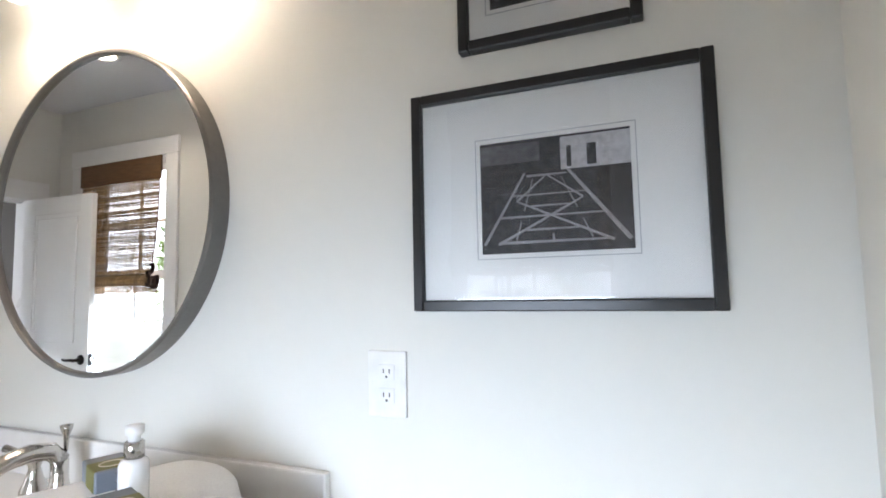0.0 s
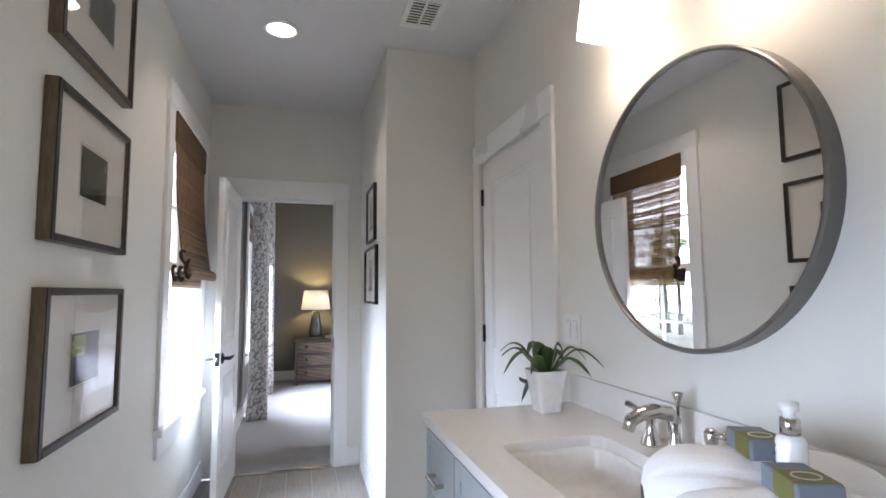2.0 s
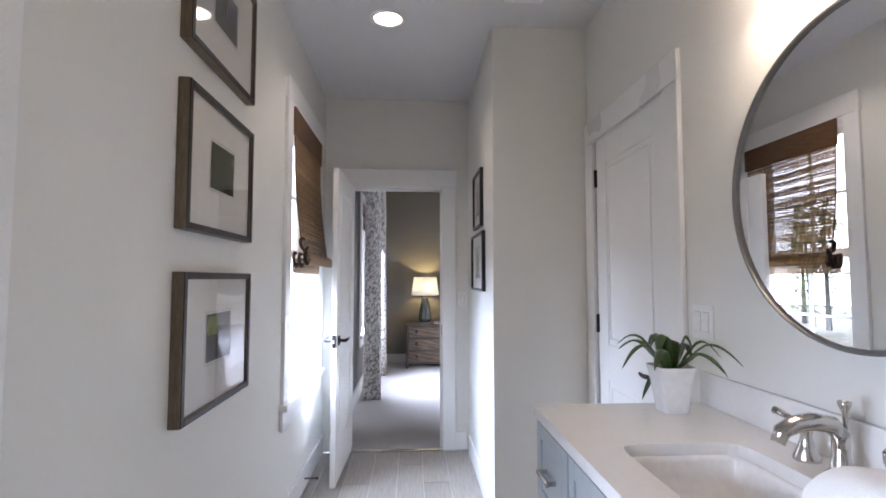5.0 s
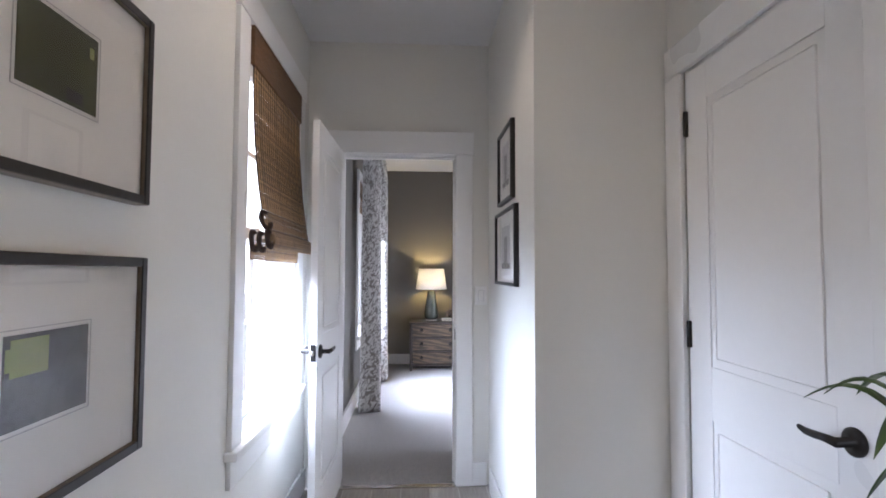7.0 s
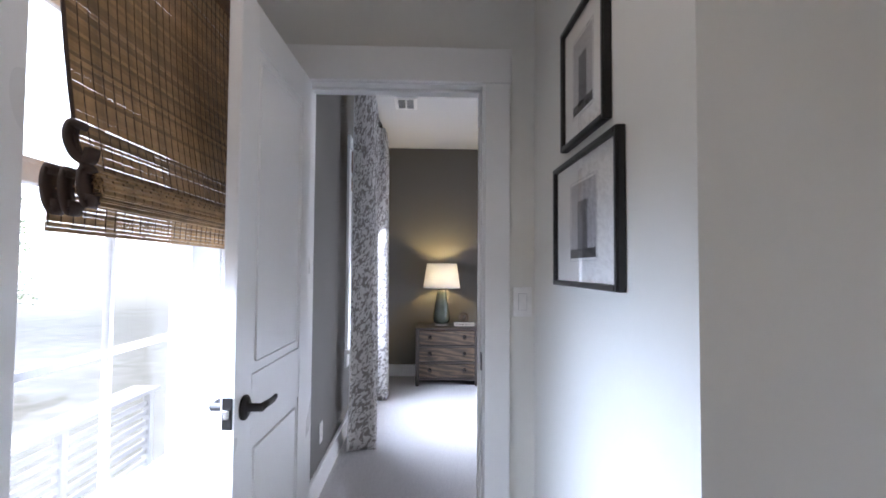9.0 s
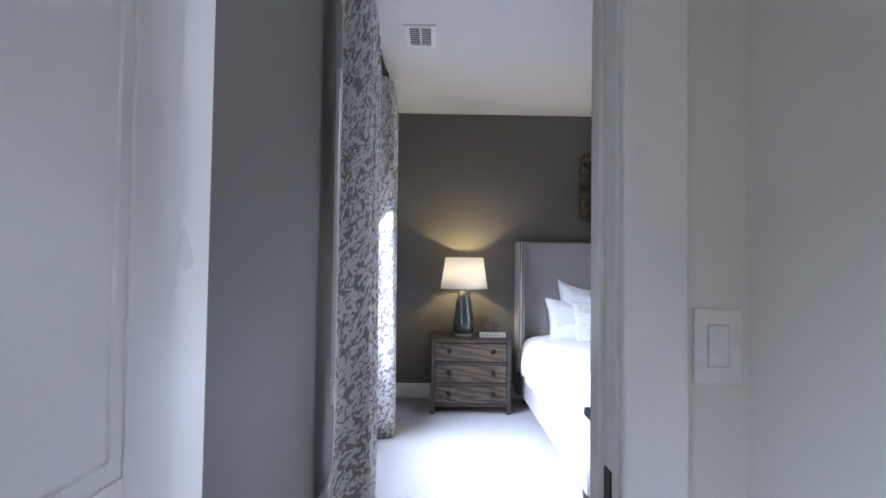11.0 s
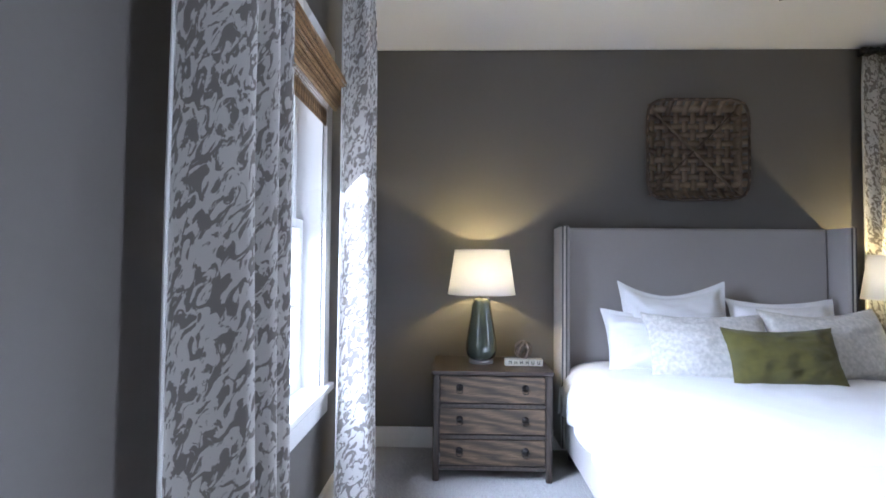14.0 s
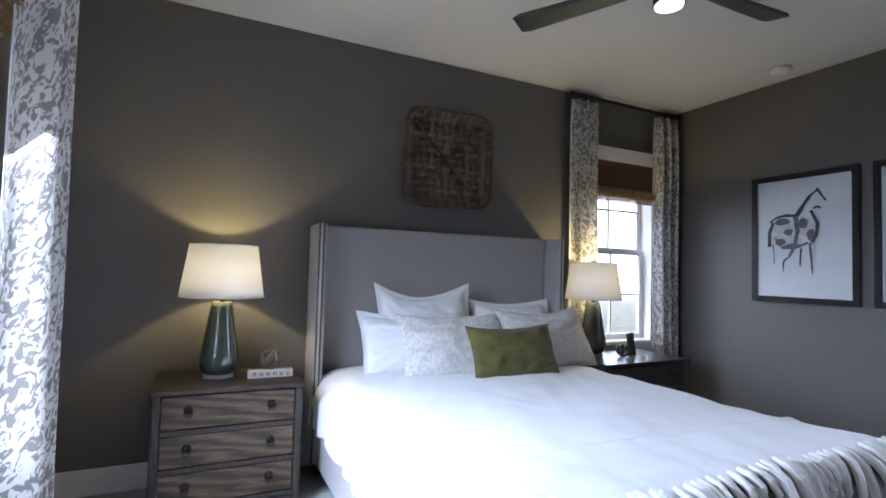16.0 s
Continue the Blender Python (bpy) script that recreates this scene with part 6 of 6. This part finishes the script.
def ceiling_fan():
    c = (-6.19, 2.11, CEIL)
    t = thing("ceiling_fan", c, "three-blade dark ceiling fan with a lit brass drum light", "ceiling fan")
    part("canopy", turned([(0, 0), (0.075, 0), (0.07, -0.04), (0.02, -0.055), (0, -0.055)], c, 32), M_BRASS, t, smooth=True)
    part("downrod", turned([(0, -0.05), (0.012, -0.05), (0.012, -0.12), (0, -0.12)], c, 14), M_BRASS, t, smooth=True)
    part("motor", turned([(0, -0.11), (0.05, -0.11), (0.085, -0.13), (0.085, -0.19), (0.06, -0.205), (0, -0.205)], c, 36), M_BRASS, t, smooth=True)
    part("light_drum", turned([(0, -0.205), (0.068, -0.205), (0.068, -0.285), (0.06, -0.287), (0.06, -0.28), (0, -0.28)], c, 36), M_BRASS, t, "aged brass drum")
    part("lens", turned([(0, -0.28), (0.06, -0.28), (0.06, -0.292), (0.03, -0.297), (0, -0.298)], c, 36), M_GLOW_FAN, t, "lit round lens", True)
    for k in range(3):
        a = radians(208 + 120 * k)

        def blade(u, v, a=a):
            r = 0.10 + 0.66 * u
            w = (0.045 + 0.025 * u) * (v - 0.5) * 2 * (1 if u < 0.97 else 0.8)
            return Vector((c[0] + r * math.cos(a) - w * math.sin(a), c[1] + r * math.sin(a) + w * math.cos(a), CEIL - 0.165 + 0.22 * w))
        b = part("blade", grid(16, 4, blade), M_BLADE, t, smooth=True)
        md = b.modifiers.new("thick", "SOLIDIFY")
        md.thickness = 0.008
        part("blade_arm", tube([(c[0] + 0.07 * math.cos(a), c[1] + 0.07 * math.sin(a), CEIL - 0.165), (c[0] + 0.18 * math.cos(a), c[1] + 0.18 * math.sin(a), CEIL - 0.168)], 0.012, 8, flat=0.5), M_BRASS, t)


ceiling_fan()

# ---- dresser and abacus beside the bedroom door ----
dr = thing("dresser", (-4.22, 1.35, 0), "dark espresso dresser against the wall beside the door", "dresser")
part("body", box((-4.44, 0.57, 0.06), (-3.985, 2.13, 0.86), 0.004), M_ESPRESSO, dr)
part("tabletop", box((-4.465, 0.55, 0.86), (-3.985, 2.15, 0.885), 0.004), M_BLACK, dr)
for z0, z1 in ((0.09, 0.33), (0.345, 0.585), (0.60, 0.84)):
    for y0, y1 in ((0.60, 1.335), (1.365, 2.10)):
        d = part("drawer", box((-4.455, y0, z0), (-4.44, y1, z1), 0.003), M_ESPRESSO, dr)
        part("knob", turned([(0, 0), (0.008, 0), (0.016, -0.02), (0, -0.024)], (-4.455, (y0 + y1) / 2, (z0 + z1) / 2), 14, "X"), M_BRONZE, d)
for x in (-4.42, -4.03):
    for y in (0.60, 2.06):
        part("foot", box((x, y, 0), (x + 0.04, y + 0.04, 0.06), 0.003), M_ESPRESSO, dr)
M_ABACUS = oak("abacus_wood", (0.055, 0.04, 0.03), (0.022, 0.016, 0.013), 8, 0.45, "Z")
ab = thing("abacus", (-4.365, 0.95, 0.885), "large dark wooden abacus ornament with round beads on the dresser", "abacus")
for y in (0.652, 1.222):
    part("post", box((-4.380, y, 0.885), (-4.352, y + 0.027, 1.322), 0.005), M_ABACUS, ab)
for z in (0.905, 1.279):
    part("rail", box((-4.38, 0.68, z), (-4.35, 1.222, z + 0.024), 0.004), M_ABACUS, ab)
for k, z in enumerate((1.240, 1.204, 1.166, 1.127, 1.087, 1.049, 1.010, 0.968)):
    rod_k = part("wire", tube([(-4.365, 0.676, z), (-4.365, 1.224, z)], 0.0035, 8), M_ABACUS, ab)
    first, count = {0: (0.704, 9), 6: (0.706, 6), 7: (0.70, 4)}.get(k, (0.98, 5))
    for q in range(count):
        part("bead", turned([(0, -0.018), (0.010, -0.017), (0.019, -0.011), (0.0225, -0.003), (0.0225, 0.003), (0.019, 0.011), (0.010, 0.017), (0, 0.018)], (-4.365, first + 0.0375 * q, z), 14, "Y"), M_ABACUS, rod_k, smooth=True)

# ---- outdoors ----
ground = tagged(part("ground", grid(60, 60, lambda u, v: Vector(((u - 0.5) * 400 - 3, (v - 0.5) * 400, -1.75 + 0.15 * wobble((u * 60, v * 60, 0), 0.4)))), M_GROUND), "brown leaf-strewn woodland ground", "ground", kind="structure")
deck = thing("porch", (-3.4, -2.4, -1.5), "white painted terrace with slatted railing outside the windows", "porch")
part("deck", box((-8.6, -3.4, -1.45), (0.9, -0.68, -1.25), 0.01), M_DECK, deck)
part("beam", box((-8.6, -3.4, -1.75), (0.9, -3.3, -1.45)), M_DECK, deck)
for k in range(7):
    x = -8.5 + 1.55 * k
    part("post", box((x, -3.38, -1.25), (x + 0.09, -3.29, -0.30), 0.004), M_DECK, deck)
for k in range(7):
    part("slat", box((-8.5, -3.35, -1.20 + 0.12 * k), (0.89, -3.325, -1.14 + 0.12 * k), 0.003), M_DECK, deck)
part("top_rail", box((-8.5, -3.55, -0.30), (0.89, -3.22, -0.25), 0.005), M_DECK, deck)


def tree(x, y, h, seed, label):
    rnd = random.Random(seed)
    t = thing("tree", (x, y, -1.8), label, "tree", "woodland trees")
    lean = (rnd.uniform(-0.4, 0.4), rnd.uniform(-0.4, 0.4))
    spine = [(x + lean[0] * f, y + lean[1] * f, -1.9 + (h + 1.2) * f) for f in (0, 0.2, 0.4, 0.6, 0.8, 1)]
    bm = tube(spine, [0.17, 0.14, 0.115, 0.085, 0.05, 0.012], 8)
    tips = []
    for k in range(36):
        f = rnd.uniform(0.08, 0.97)
        b = Vector((x + lean[0] * f, y + lean[1] * f, -1.9 + (h + 1.2) * f))
        a, ln = rnd.uniform(0, 6.28), (1.15 - f) * h * rnd.uniform(0.16, 0.32)
        e = b + Vector((ln * math.cos(a), ln * math.sin(a), ln * rnd.uniform(0.1, 0.7)))
        m = b.lerp(e, 0.5) + Vector((0, 0, -0.05 * ln))
        tube([b, m, e], [0.045 * (1.1 - f), 0.03 * (1.1 - f), 0.008], 5, bm)
        tips += [(m, ln * 0.35), (e, ln * 0.4), (b.lerp(e, 0.8), ln * 0.35)]
    part("trunk", bm, M_BARK, t)
    verts, faces = [], []
    for p, r in tips:
        for q in range(30):
            c = p + Vector((rnd.gauss(0, r * 0.6), rnd.gauss(0, r * 0.6), rnd.gauss(0, r * 0.45)))
            s = rnd.uniform(0.05, 0.11)
            a = Vector((rnd.gauss(0, 1), rnd.gauss(0, 1), rnd.gauss(0, 1))).normalized()
            b = a.orthogonal().normalized() * s * 0.45
            i = len(verts)
            verts += [c - a * s, c + b, c + a * s, c - b]
            faces.append((i, i + 1, i + 2, i + 3))
    me = bpy.data.meshes.new("crown")
    me.from_pydata([tuple(v - Vector(t.location)) for v in verts], [], faces)
    me.materials.append(M_FOLIAGE)
    cr = new("crown", me)
    cr.parent = t
    tagged(cr, kind="stuff")
    return t


for k in range(15):
    tree(-34.0 + 2.6 * k + random.uniform(-0.8, 0.8), -23.0 + 0.2 * k - random.uniform(0, 6), random.uniform(6, 9), k, "woodland tree with thin green foliage behind the house")
for k in range(4):
    tree(-19.0 - random.uniform(0, 4), 2.5 + 2.4 * k + random.uniform(-0.6, 0.6), random.uniform(6, 9), 40 + k, "woodland tree with thin green foliage behind the house")

haze = bmesh.new()
for k in range(24):
    a0, a1 = math.pi * (0.42 + 1.16 * k / 24), math.pi * (0.42 + 1.16 * (k + 1) / 24)
    vs = [haze.verts.new((-3 + 70 * math.cos(q + math.pi / 4), 70 * math.sin(q + math.pi / 4), z)) for q, z in ((a0, -4), (a1, -4), (a1, 60), (a0, 60))]
    haze.faces.new(vs)
tagged(part("backdrop", haze, M_HAZE), "bright hazy white sky beyond the trees", "sky", kind="structure")

# ---- wood-look floor tiles, one by one ----
tw, tl, gap = 0.172, 0.91, 0.0045
shared = {}
for row in range(11):
    y = -0.60 + row * tw
    x = -3.818 - 0.32 * ((row * 2) % 3)
    while x < 0.56:
        a, b = max(x + gap / 2, -3.818), min(x + tl - gap / 2, 0.56)
        ya, yb2 = max(y + gap / 2, -0.50), min(y + tw - gap / 2, 1.165)
        x += tl
        if b - a < 0.02 or yb2 - ya < 0.02:
            continue
        key = (round(b - a, 3), round(yb2 - ya, 3))
        if key not in shared:
            bm = box((-key[0] / 2, -key[1] / 2, -0.006), (key[0] / 2, key[1] / 2, 0.0), 0.0012)
            shared[key] = bpy.data.meshes.new("floor_tile")
            bm.to_mesh(shared[key])
            bm.free()
            shared[key].materials.append(M_TILE)
        ob = new("floor_tile", shared[key])
        ob.parent = bath_floor
        ob.location = ((a + b) / 2, (ya + yb2) / 2, random.uniform(-0.0005, 0.0005))
